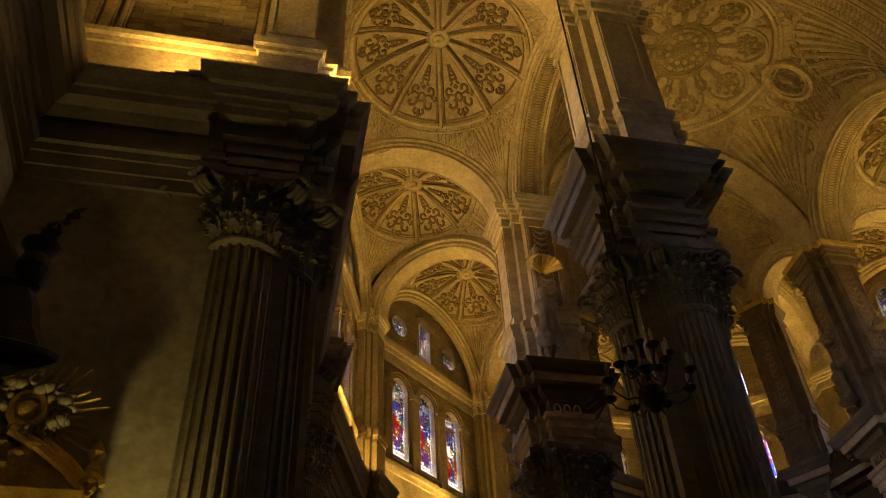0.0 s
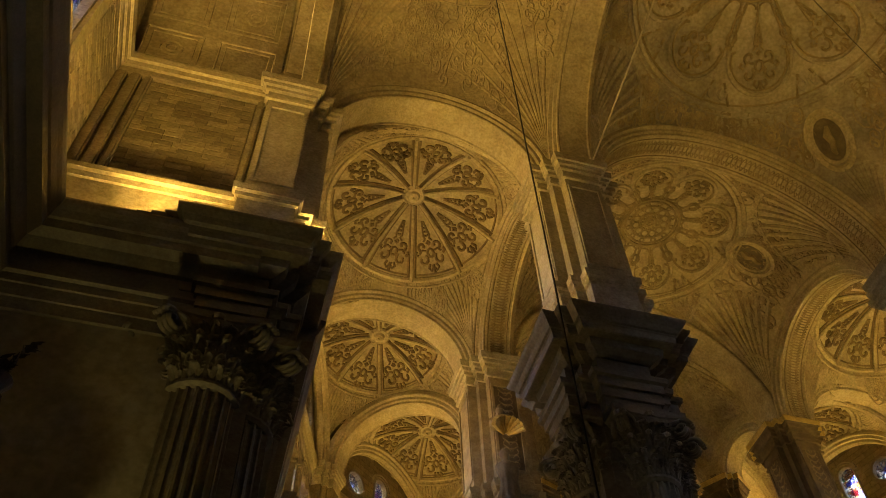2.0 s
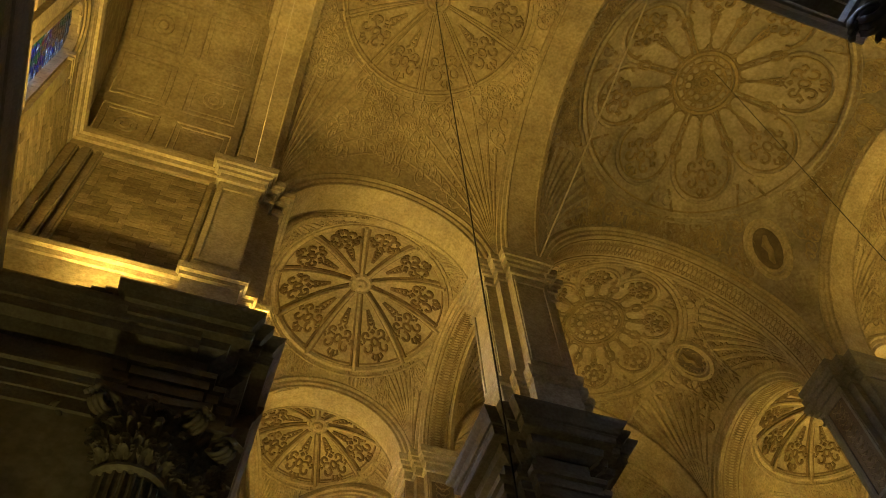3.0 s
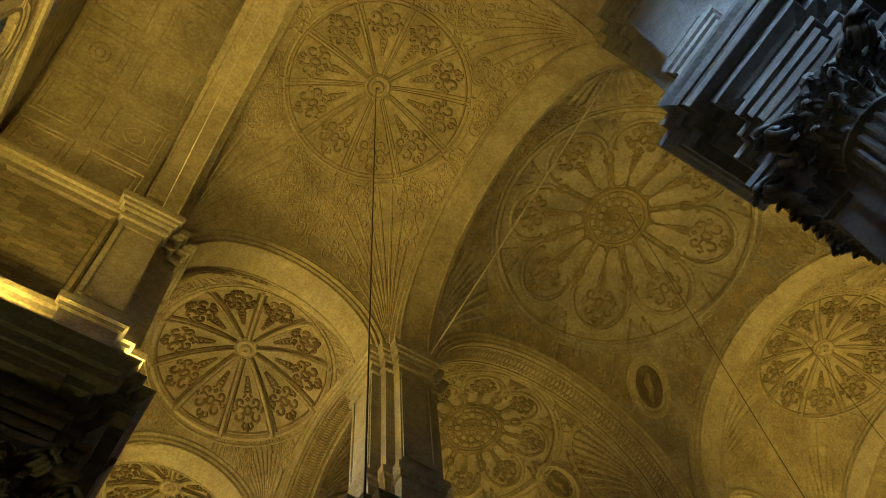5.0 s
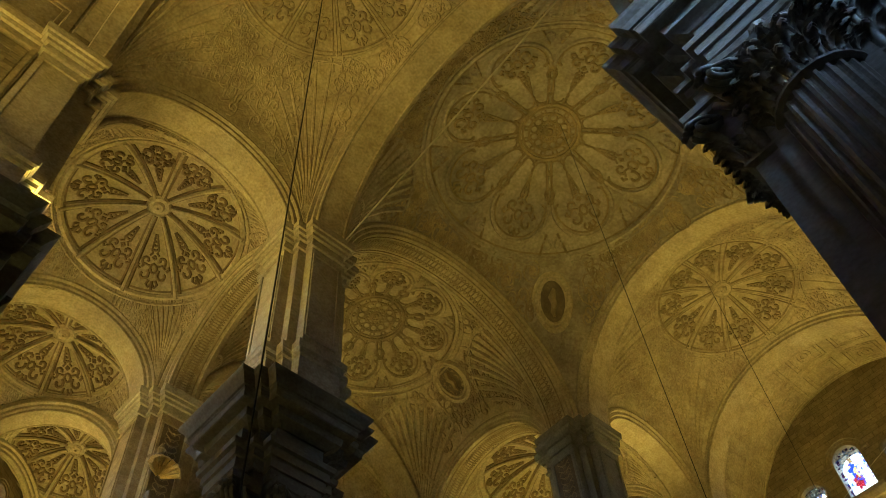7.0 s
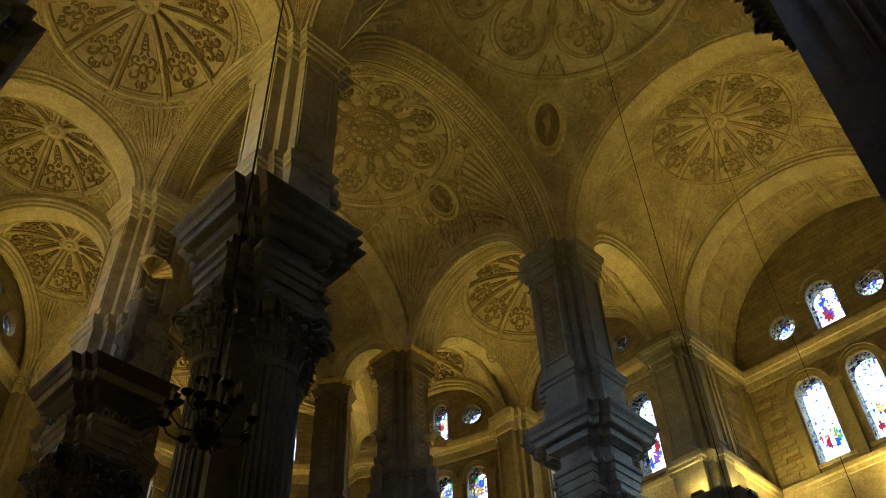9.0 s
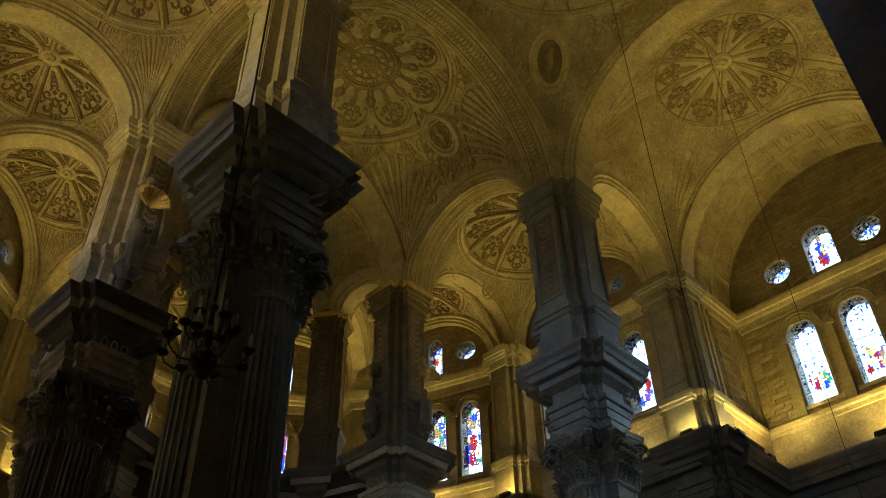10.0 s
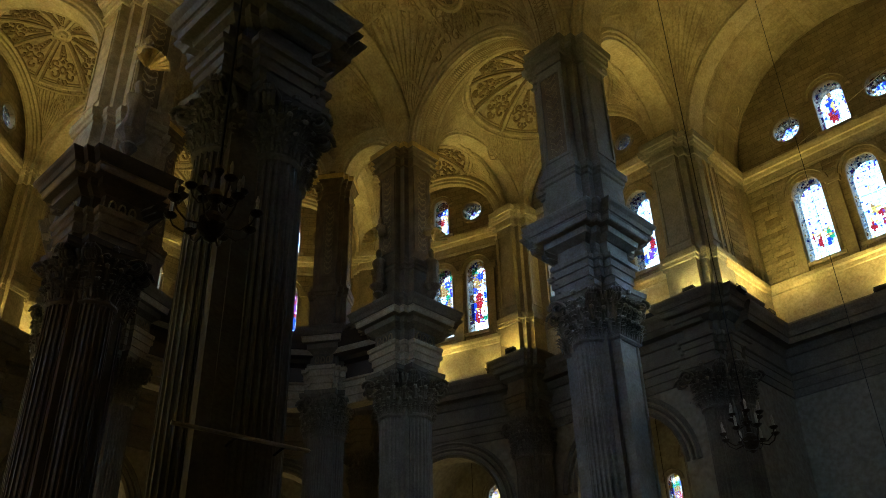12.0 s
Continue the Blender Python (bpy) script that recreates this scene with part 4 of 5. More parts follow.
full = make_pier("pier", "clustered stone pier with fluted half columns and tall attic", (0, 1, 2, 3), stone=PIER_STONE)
full.matrix_world = pose(XP - 0.05, Y1, 0)
half = make_pier("pier", "grey clustered pier with fluted columns and plain pilasters", (0, 2), (2,), shaft_stone=LIT_COLUMN)
half.matrix_world = pose(27.8, 18.15, 0)
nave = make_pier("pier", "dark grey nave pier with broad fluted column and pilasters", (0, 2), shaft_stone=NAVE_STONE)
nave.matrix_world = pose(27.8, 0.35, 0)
near = copy_thing(nave, pose(11.2, 0.35, 0))
for o in near.children:                       # its columns are broader, and stand further back from the crossing
    kind = o.name.split(".")[0]
    if kind in ("half_column", "pilaster", "capital", "core", "pedestal"):
        o.matrix_basis = Matrix.Translation((0.2, -0.72, 0)) @ Matrix.Diagonal((1.15, 1.36, 1, 1))
    elif kind in ("architrave", "frieze", "cornice", "corona"):
        o.matrix_basis = Matrix.Translation((0, -0.6, 0)) @ Matrix.Diagonal((1, 1.25, 1, 1))
altar = make_pier("pier", "dark carved pier with gilded impost beside the high altar", (0, 1, 2, 3), (0, 1, 2, 3), stone=CARVED, shaft_stone=COLUMN, impost=GILDED, bands=STONE, slim=0.86)
altar.matrix_world = pose(27.5, 29.4, 0)
west_altar = make_pier("pier", "brown carved pier with pale attic beside the high altar", (0, 1, 2, 3), (0, 3), stone=RELIEF, shaft_stone=BROWN, bands=SHADED_CARVING)
west_altar.matrix_world = pose(11.35, 29.0, 0)
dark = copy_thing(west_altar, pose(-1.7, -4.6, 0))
tagged(dark, "dark brown wall pier of the nave")
grey = make_pier("pier", "grey clustered wall pier with fluted columns and flat attic", (0, 1, 2, 3), stone=ATTIC)
grey.matrix_world = pose(XS, 18.4, 0)
copy_thing(grey, pose(XS, 0.35, 0))
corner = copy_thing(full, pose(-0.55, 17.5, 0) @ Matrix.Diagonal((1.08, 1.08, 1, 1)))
tagged(corner, "broad wall pier with fluted columns at the transept arm")
for o in corner.children:                     # its lower order is broader and stands further out
    if o.name.split(".")[0] in ("half_column", "pilaster", "capital", "core", "pedestal"):
        o.matrix_basis = Matrix.Translation((-0.45, 0, 0)) @ Matrix.Diagonal((1.18, 1.12, 1, 1))
    elif o.name.split(".")[0] in ("architrave", "frieze", "cornice"):
        o.matrix_basis = Matrix.Translation((-0.25, 0, 0)) @ Matrix.Diagonal((1.06, 1.04, 1, 1))


def lengthen_west(p):
    """The crossing pier's west arm stands further out than the others."""
    for o in p.children:
        kind = o.name.split(".")[0]
        xs = [v.co.x for v in o.data.vertices]
        mid = (min(xs) + max(xs)) / 2
        if kind in ("half_column", "capital") and mid < -0.5:
            o.matrix_basis = Matrix.Translation((-0.58, 0, 0))
        elif kind in ("core", "pedestal"):
            o.matrix_basis = Matrix.Translation((-0.38, 0, 0)) @ Matrix.Diagonal((1.3, 1.0, 1, 1))
        elif kind in ("architrave", "frieze"):
            o.matrix_basis = Matrix.Translation((-0.3, 0, 0)) @ Matrix.Diagonal((1.2, 1.0, 1, 1))
        elif kind in ("cornice", "corona"):
            o.matrix_basis = Matrix.Translation((-0.22, 0, 0)) @ Matrix.Diagonal((1.09, 1.0, 1, 1))


def vertex(r, deg):
    return APSE + Vector((r * math.cos(radians(deg)), r * math.sin(radians(deg))))


def outer(k):
    return vertex(RO[k], DEG[k])


def inner(k):
    return vertex(R_IN, DEG[k])


wall_pier = make_pier("pier", "stone wall pier with fluted columns between ambulatory windows", (0, 1, 2, 3), stone=WALL_STONE)
for k, deg in enumerate(DEG):
    v = vertex(RO[k] - 0.3, deg)
    place = pose(v.x, v.y, 0, 0, 0, deg) @ Matrix.Diagonal((0.8, 0.8, 1, 1))
    if k == 0:
        wall_pier.matrix_world = place
    else:
        copy_thing(wall_pier, place)
    if 0 < k < 5:
        v = inner(k)
        o = copy_thing(altar, pose(v.x, v.y, 0, 0, 0, deg) @ Matrix.Diagonal((0.72, 0.72, 1, 1)))
        tagged(o, "slender dark carved pier with gilded impost round the altar")


def spring_arch(a, b, w=ARM, trim=1.5, grow=0.87, fret=False, mat=None):
    d = (Vector(b) - Vector(a)).length / 2
    return arch_band("arch", a, b, w, d - trim, d - grow, "broad moulded stone arch between two vaults", mat=mat, fret=fret)


WX, EX = 0.9, 37.1     # faces of the aisles' outer walls
spring_arch((XL, Y1), (XP, Y1))
spring_arch((XP, Y1), (XQ, Y1), fret=True)
spring_arch((XQ, Y1), (XS, Y1))
spring_arch((XP, 0.75), (XP, Y1))
spring_arch((XQ, 0.75), (XQ, Y1))
spring_arch((XL, Y0), (XL, Y1))
spring_arch((XS, Y0), (XS, Y1 + 0.4))
spring_arch((XL, Y0), (XP, Y0))
spring_arch((XP, Y0), (XQ, Y0))
spring_arch((XQ, Y0), (XS, Y0))
spring_arch((XP, Y1), (11.3, Y2), fret=True)
spring_arch((XQ, Y1), (27.55, Y2), fret=True)
spring_arch((0.55, Y2), (11.3, Y2))
spring_arch((38.2, Y2), (27.55, Y2))
for k in (1, 2, 3, 4):
    spring_arch(inner(k), vertex(RO[k] - 0.3, DEG[k]), 0.7, 1.15, 0.4)
for k in range(5):
    spring_arch(inner(k), inner(k + 1), 0.75, 1.05, 0.02)
    spring_arch(vertex(RO[k] - 0.4, DEG[k]), vertex(RO[k + 1] - 0.4, DEG[k + 1]), 0.35, 1.2, 0.5)
for x, w in ((WX + 0.15, 0.4), (EX - 0.3, 0.35)):
    spring_arch((x, Y1), (x, Y2), w, 1.2, 0.87)


def bay(x0, x1, y0, y1, **kw):
    return vault("ceiling_vault", [(x0, y0), (x1, y0), (x1, y1), (x0, y1)], **kw)


A_ = ARM
RIB = "ribbed sail vault of warm stone with carved cartouches"
ROS = "sail vault with a great carved rosette and medallions"
bay(XL + A_, XP - A_, Y0 + A_, Y1 - A_, label=RIB, ring=4.1, spin=0.2, carve=RELIEF, bold=0.45)
bay(XP + A_, XQ - A_, Y0 + A_, Y1 - A_, label=ROS, kind="rosette", ribs=16, ring=6.4, mat=NAVE_VAULT, carve=ORNAMENT, bold=0.8, ovals=[(8.0, a) for a in (47, 313)])
bay(XQ + A_, XS - A_, Y0 + A_, Y1 - A_, label=RIB, ring=3.9, carve=ORNAMENT, bold=0.5)
bay(1.45, XP - A_, Y1 + A_, Y2 - A_, label=RIB, ring=4.15, spin=0.1, carve=SHADED_CARVING, mid=(1.0 + (XP - A_) / 2, (Y1 + Y2) / 2))
bay(XP + A_, XQ - A_, Y1 + A_, Y2 - A_, label=ROS, kind="rosette", ribs=16, ring=4.5, mat=VAULT, carve=ORNAMENT, bold=0.8, ovals=[(5.3, -3), (5.3, 183)])
bay(XQ + A_, EX - 0.4, Y1 + A_, Y2 - A_, label=RIB, ring=4.1, carve=SHADED_CARVING)
for k in range(5):
    c, h = (DEG[k] + DEG[k + 1]) / 2, (DEG[k + 1] - DEG[k]) / 2
    ro = (RO[k] + RO[k + 1]) / 2
    pts = [vertex(R_IN + 0.5, c - h + 3.5), vertex(ro - 0.7, c - h + 1.8), vertex(ro - 0.7, c + h - 1.8), vertex(R_IN + 0.5, c + h - 3.5)]
    vault("ceiling_vault", pts, "ribbed ambulatory vault of warm stone with carved cartouches", ribs=8, ring=3.3, carve=SHADED_CARVING, spin=radians(c), mid=vertex((R_IN + ro) / 2 + 0.3, c))
ac = APSE + Vector((0, 0.9))
vault("ceiling_vault", [ac + Vector((7.6 * math.cos(radians(a)), 7.6 * math.sin(radians(a)))) for a in range(0, 181, 36)],
      "half dome over the high altar", ribs=10, ring=2.6, mid=ac + Vector((0, 3.1)))

bm = bmesh.new()                              # the chancel vault runs on into the apse
n = 40
loft(bm, [[(XC + q * math.cos(math.pi * i / n), y, Z_IMP - 0.02 + q * math.sin(math.pi * i / n)) for i in range(n + 1)] for y, q in ((Y2 - ARM - 0.25, 7.48), (ac.y - 0.6, 7.6), (ac.y + 0.05, 7.62))], cap=False, closed=False)
strip = part("ceiling_chancel", bm, VAULT, None, "", True)
sol = strip.modifiers.new("thickness", "SOLIDIFY")
sol.thickness, sol.offset = 0.3, 1
tagged(strip, "plain curved web joining the chancel vault and the apse", "vault", "", "structure")
bm = bmesh.new()
rnd = random.Random(8)
for i in range(70):
    t0, y0, u0, sg = math.pi * rnd.uniform(0.04, 0.96), rnd.uniform(28.4, 29.7), rnd.uniform(0, 6.28), rnd.choice((-1, 1))
    pts = []
    for u in np.linspace(0, 5, 8):
        t, y = t0 + 0.3 * (1 - u / 7) * math.cos(u0 + sg * u) / 7.5, y0 + 0.3 * (1 - u / 7) * math.sin(u0 + sg * u)
        pts.append((XC + 7.47 * math.cos(t), y, Z_IMP + 7.47 * math.sin(t)))
    tube(bm, pts, 0.085, 4)
tagged(part("leafwork", bm, RELIEF, strip, "carved leaf scrolls"), kind="stuff")

window_wall("wall_aisle_west", (WX, Y2), (WX, Y1), "ashlar aisle wall with stained-glass windows and chapel arch", 2.9, 0.75, 2.6, 0.55, z_top=43.7)
window_wall("wall_aisle_east", (EX, Y1), (EX, Y2), "ashlar aisle wall with stained-glass windows and chapel arch", 2.9, 0.75, 2.6, 0.55, z_top=43.7)
for k in range(5):
    window_wall("wall_apse_%d" % (k + 1), outer(k), outer(k + 1), "ambulatory wall with stained-glass windows over a chapel arch", 2.3, 0.68, 2.25, 0.68, z_top=43.7)
# its near-black ledge puts the underside's shade into the colour
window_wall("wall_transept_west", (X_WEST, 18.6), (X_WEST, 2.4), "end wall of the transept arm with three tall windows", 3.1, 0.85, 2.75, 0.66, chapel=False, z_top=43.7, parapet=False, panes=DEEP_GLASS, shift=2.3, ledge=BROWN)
window_wall("wall_transept_east", (X_EAST, 2.4), (X_EAST, 18.6), "end wall of the transept arm with three tall windows", 3.05, 0.85, 2.7, 0.8, chapel=False, z_top=43.7, up_shift=0.5, r_mid=0.85)
for nm, a, b in (("wall_arm_west", (XL, 16.2), (X_WEST, 16.2)), ("wall_arm_east", (X_EAST, 17.0), (XS, 17.0)), ("wall_arm_south_west", (X_WEST, -1.0), (-1.7, -1.0)), ("wall_arm_south_east", (XS, -0.4), (X_EAST, -0.4))):
    w = solid_wall(nm, a, b, "coursed ashlar side wall of the transept arm", z1=43.7)
solid_wall("wall_south_west", (X_WEST, 2.4), (X_WEST, -1.0), "plain ashlar wall", z1=43.7)
solid_wall("wall_south_east", (X_EAST, -0.4), (X_EAST, 2.4), "plain ashlar wall", z1=43.7)
# out of view; windows added so cool daylight can reach the piers
window_wall("wall_nave_west", (-1.7, -1.0), (-1.7, -17), "nave wall with three large windows", 3.9, 0.9, 3.4, 0.6, chapel=False, z_top=43.7, panes=DEEP_GLASS)
window_wall("wall_nave_east", (40.2, -17), (40.2, -0.4), "nave wall with three large windows", 3.9, 0.9, 3.4, 0.6, chapel=False, z_top=43.7, panes=DEEP_GLASS)
solid_wall("wall_back", (-1.7, -17), (40.2, -17), "plain plastered wall closing the nave", z1=43.7, mat=PLASTER, trims=False)
bm = bmesh.new()
box(bm, -0.9, 0.7, 17.15, 18.5, 0.0, 43.6)
tagged(part("wall_corner", bm, ASHLAR, None), "plain ashlar corner beside the wall pier", "wall", "", "structure")
for k in range(5):
    a, b = inner(k), inner(k + 1)
    w = solid_wall("wall_altar_%d" % (k + 1), a, b, "moulded entablature joining the piers of the apse", z0=18.15, z1=21.65, depth=0.4, mat=COLUMN, trims=False)
    f3, d, o, L = side_frame(a, b)
    for q, sg in ((0.5, 1), (0.0, -1)):
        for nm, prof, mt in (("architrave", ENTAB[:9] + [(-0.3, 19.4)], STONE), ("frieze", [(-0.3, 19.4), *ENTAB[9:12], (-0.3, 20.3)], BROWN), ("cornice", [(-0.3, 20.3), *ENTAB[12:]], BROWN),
                             ("corona", [(0.5, 20.72), (0.73, 20.72), (0.77, 21.0), (0.5, 21.0)], STONE)):
            bm = bmesh.new()
            moulding(bm, [f3(0, 0, q), f3(L, 0, q)], prof, [o * sg, o * sg])
            part(nm, bm, mt, w)
barrel("ceiling_arm_west", X_WEST, XL - 0.8, 1.0, 16.2, "coffered barrel vault of the transept arm")
barrel("ceiling_arm_east", XS + 0.8, X_EAST, 1.7, 17.0, "coffered barrel vault of the transept arm")


def crescent(y, c0, r0, c1, r1):
    """Fills the gap between an arch and a narrower vault beside it."""
    bm = bmesh.new()
    n = 30
    q = [[(c + r * math.cos(math.pi * i / n), Z_IMP + r * math.sin(math.pi * i / n)) for i in range(n + 1)] for c, r in ((c0, r0), (c1, r1))]
    loft(bm, [[(q[0][i][0], yy, q[0][i][1]) if k == 0 else (q[1][i][0], yy, q[1][i][1]) for k, yy in ((0, y), (1, y), (1, y + 0.3), (0, y + 0.3))] for i in range(n + 1)])
    bmesh.ops.recalc_face_normals(bm, faces=bm.faces)
    tagged(part("wall_spandrel", bm, STONE, None), "narrow stone wall between arch and vault", "wall", "", "structure")


crescent(Y1 + ARM - 0.05, (XL + XP) / 2, (XP - XL) / 2 - 0.7, (1.45 + XP - ARM) / 2, (XP - ARM - 1.45) / 2)
crescent(Y1 + ARM - 0.05, (XQ + XS) / 2, (XS - XQ) / 2 - 0.7, (EX - 0.4 + XQ + ARM) / 2, (EX - 0.4 - XQ - ARM) / 2)
# unseen slab that keeps sky light from leaking in above the vaults
bm = bmesh.new()
box(bm, X_WEST - 1.2, X_EAST + 1.2, -18.2, 19.8, 43.7, 44.3)
box(bm, WX - 1.3, EX + 1.3, 19.8, 29.0, 43.7, 44.3)
lathe(bm, [(R_OUT + 1.7, 43.7), (R_OUT + 1.7, 44.3)], 40, APSE, 0.0, math.pi)
tagged(part("ceiling_roof", bm, PLASTER, None), "unseen roof slab closing the space over the vaults", "ceiling", "", "structure")
# plain ceiling, out of view, added to close the nave against the sky
bm = bmesh.new()
box(bm, -2, 40.4, -17.2, Y0 - 0.9, 40.2, 40.6)
tagged(part("ceiling_nave", bm, PLASTER, None), "unseen plain ceiling closing the nave", "ceiling", "", "structure")

lengthen_west(full)

# ---- floodlights on the cornices ----
LENS = bpy.data.materials.new("lit_lamp_glass")
LENS.use_nodes = True
LENS.node_tree.nodes["Principled BSDF"].inputs["Emission Color"].default_value = (*WARM, 1)
LENS.node_tree.nodes["Principled BSDF"].inputs["Emission Strength"].default_value = 6
bm = bmesh.new()
box(bm, -0.3, 0.3, -0.12, 0.12, 0.1, 0.3)
HOUSING = mesh_of(bm, "housing", FIXTURE)
bm = bmesh.new()
box(bm, -0.26, 0.26, -0.09, 0.09, 0.3, 0.31)
LAMP_LENS = mesh_of(bm, "lens", LENS)
bm = bmesh.new()
for s in (-1, 1):
    box(bm, s * 0.33 - 0.02, s * 0.33 + 0.02, -0.04, 0.04, 0.0, 0.24)
box(bm, -0.35, 0.35, -0.06, 0.06, 0.0, 0.02)
BRACKET = mesh_of(bm, "bracket", FIXTURE)


def floodlight(x, y, deg, watts=1.0, tilt=25, spread=115, length=1.2, z=21.7):
    """A black floodlight on the cornice, tilted into the church; deg: the way in which it leans."""
    f = thing("floodlight", "black floodlight shining upwards from the cornice", "floodlight", pose(x, y, z, 0, 0, deg), "floodlights on the cornices")
    for nm, me in (("bracket", BRACKET), ("housing", HOUSING), ("lens", LAMP_LENS)):
        o = new(nm, me)
        o.parent = f
    la = bpy.data.lights.new("flood", "AREA")
    la.shape, la.size, la.size_y, la.energy, la.color = "RECTANGLE", length, 0.2, FLOOD_WATTS * watts, WARM
    la.spread = radians(spread)
    o = new("flood", la)
    o.matrix_world = pose(x, y, z + 0.36, 0, 0, deg) @ pose(0, 0, 0, 180 - tilt, 0, 0)


floodlight(-3.2, 15.4, 180, 0.75)
floodlight(-5.95, 9.5, 270, 0.9)
floodlight(0.9, 16.6, 270, 1.4, 35, 130, 0.6, 22.05)
floodlight(WX + 0.85, 23.5, 270, 0.66)
floodlight(EX - 0.85, 23.5, 90, 0.9)
floodlight(X_EAST - 0.85, 11.2, 90, 0.5)
floodlight(40.6, 16.15, 180, 0.45)
for k in range(5):
    v = outer(k).lerp(outer(k + 1), 0.5)
    v = v + (APSE - v).normalized() * 0.85
    floodlight(v.x, v.y, (DEG[k] + DEG[k + 1]) / 2 + 90, (0.52, 0.6, 0.55, 0.42, 0.4)[k])
# hidden from view: floodlights added to brighten the nave and east vaults
floodlight(12.8, 0.6, 290, 0.85, 25, 100, 0.8, 22.05)
floodlight(27.8, 2.0, 30, 0.85, 25, 100, 0.8, 22.05)
floodlight(29.5, 0.5, 290, 0.25, 30, 120, 0.8, 22.05)
floodlight(29.5, 17.6, 250, 0.22, 30, 120, 0.8, 22.05)
# cool lamps added at the unseen nave windows, beamed narrowly at the piers
for y in (-5.1, -9.0, -12.9):
    la = bpy.data.lights.new("window_light", "AREA")
    la.shape, la.size, la.size_y, la.energy, la.color = "RECTANGLE", 2.0, 4.5, 13.0, (0.42, 0.62, 1.0)
    la.spread = radians(42)
    new("window_light", la).matrix_world = look((-1.75, y, 27.6), (11.0, 1.0, 22.0))
for y in (-4.8, -8.7):
    la = bpy.data.lights.new("window_light", "AREA")
    la.shape, la.size, la.size_y, la.energy, la.color = "RECTANGLE", 2.0, 4.5, 22.0, (0.56, 0.76, 1.0)
    la.spread = radians(42)
    new("window_light", la).matrix_world = look((40.25, y, 27.6), (33.6, 20.0, 17.0))
# small wide lamps that wash the parapets and pedestals
for x, y, deg in ((-3.6, 15.5, 180), (37.2, 15.95, 180), (39.9, 16.3, 180), (42.3, 10.4, 90), (EX - 0.75, 20.6, 90), (WX + 0.75, 21.0, 270)):
    floodlight(x, y, deg, 0.07, 0, 180, 0.5)
for x, y, deg in ((35.9, 18.0, 270), (37.6, 16.25, 180), (39.2, 16.4, 180), (34.7, 28.6, 90)):
    floodlight(x, y, deg, 0.16, 0, 180, 0.6, 22.05)
for k in range(5):
    for t in (0.17, 0.83):
        v = outer(k).lerp(outer(k + 1), t)
        v = v + (APSE - v).normalized() * 0.8
        floodlight(v.x, v.y, (DEG[k] + DEG[k + 1]) / 2 + 90, 0.14, 0, 180, 0.8)


# ---- things ----
def chandelier(x, y, z, top, cord=0.014):
    c = thing("chandelier", "dark bronze chandelier with many curved arms and candle lamps", "chandelier", pose(x, y, z), "chandeliers on long cables")
    bm = bmesh.new()
    lathe(bm, [(0.02, -0.35), (0.1, -0.3), (0.06, -0.27), (0.15, -0.22), (0.21, -0.1), (0.21, 0.0), (0.15, 0.1), (0.07, 0.14), (0.05, 0.3), (0.13, 0.4), (0.05, 0.55), (0.04, 0.8), (0.08, 0.9), (0.02, 1.0)], 12)
    part("stem", bm, BRONZE, c)
    bm = bmesh.new()
    tube(bm, [(0, 0, 1.0), (0, 0, (top - z) * 0.5), (0, 0, top - z)], cord, 5)
    part("cable", bm, FIXTURE, c)
    for tier, (n, r, h) in enumerate(((8, 0.62, 0.0), (6, 0.36, 0.45))):
        for i in range(n):
            a = 2 * math.pi * (i + 0.5 * tier) / n
            u = Vector((math.cos(a), math.sin(a), 0))
            bm = bmesh.new()
            tube(bm, [u * (r * q) + Vector((0, 0, h + e)) for q, e in ((0.1, 0.05), (0.35, -0.12), (0.65, -0.16), (0.9, -0.05), (1.0, 0.08))], 0.015, 5)
            arm = part("arm", bm, BRONZE, c)
            bm = bmesh.new()
            lathe(bm, [(0.02, h + 0.06), (0.06, h + 0.08), (0.1, h + 0.12), (0.1, h + 0.135), (0.03, h + 0.15)], 10, u * r)
            part("drip_pan", bm, BRONZE, arm)
            bm = bmesh.new()
            lathe(bm, [(0.028, h + 0.15), (0.028, h + 0.3), (0.035, h + 0.33), (0.01, h + 0.42)], 6, u * r)
            part("candle_lamp", bm, WAX, arm, "ivory candle lamp")
    return c


chandelier(5.3, 9.7, 8.6, 40.85, 0.022)
chandelier(19.6, 9.0, 8.5, 42.5)
chandelier(31.6, 9.8, 8.5, 40.6)


def wire(pts, label, mat=WIRE, r=0.016):
    bm = bmesh.new()
    tube(bm, pts, r, 5)
    tagged(part("wire", bm, mat, None), label, "wire")


wire([(11.65, 16.2, 32.1), (11.3, 9, 32.0), (11.0, 2.6, 32.1)], "pale tie wire between two pier imposts", r=0.035)
wire([(-0.3, 15.6, 32.1), (-0.45, 8, 32.0), (-0.5, 1.0, 32.1)], "pale tie wire between two pier imposts")
wire([(X_EAST - 0.2, 16.8, 30.9), (X_EAST - 0.2, 7.5, 34.3), (X_EAST - 0.2, 3, 35.6)], "pale wire across the window wall")


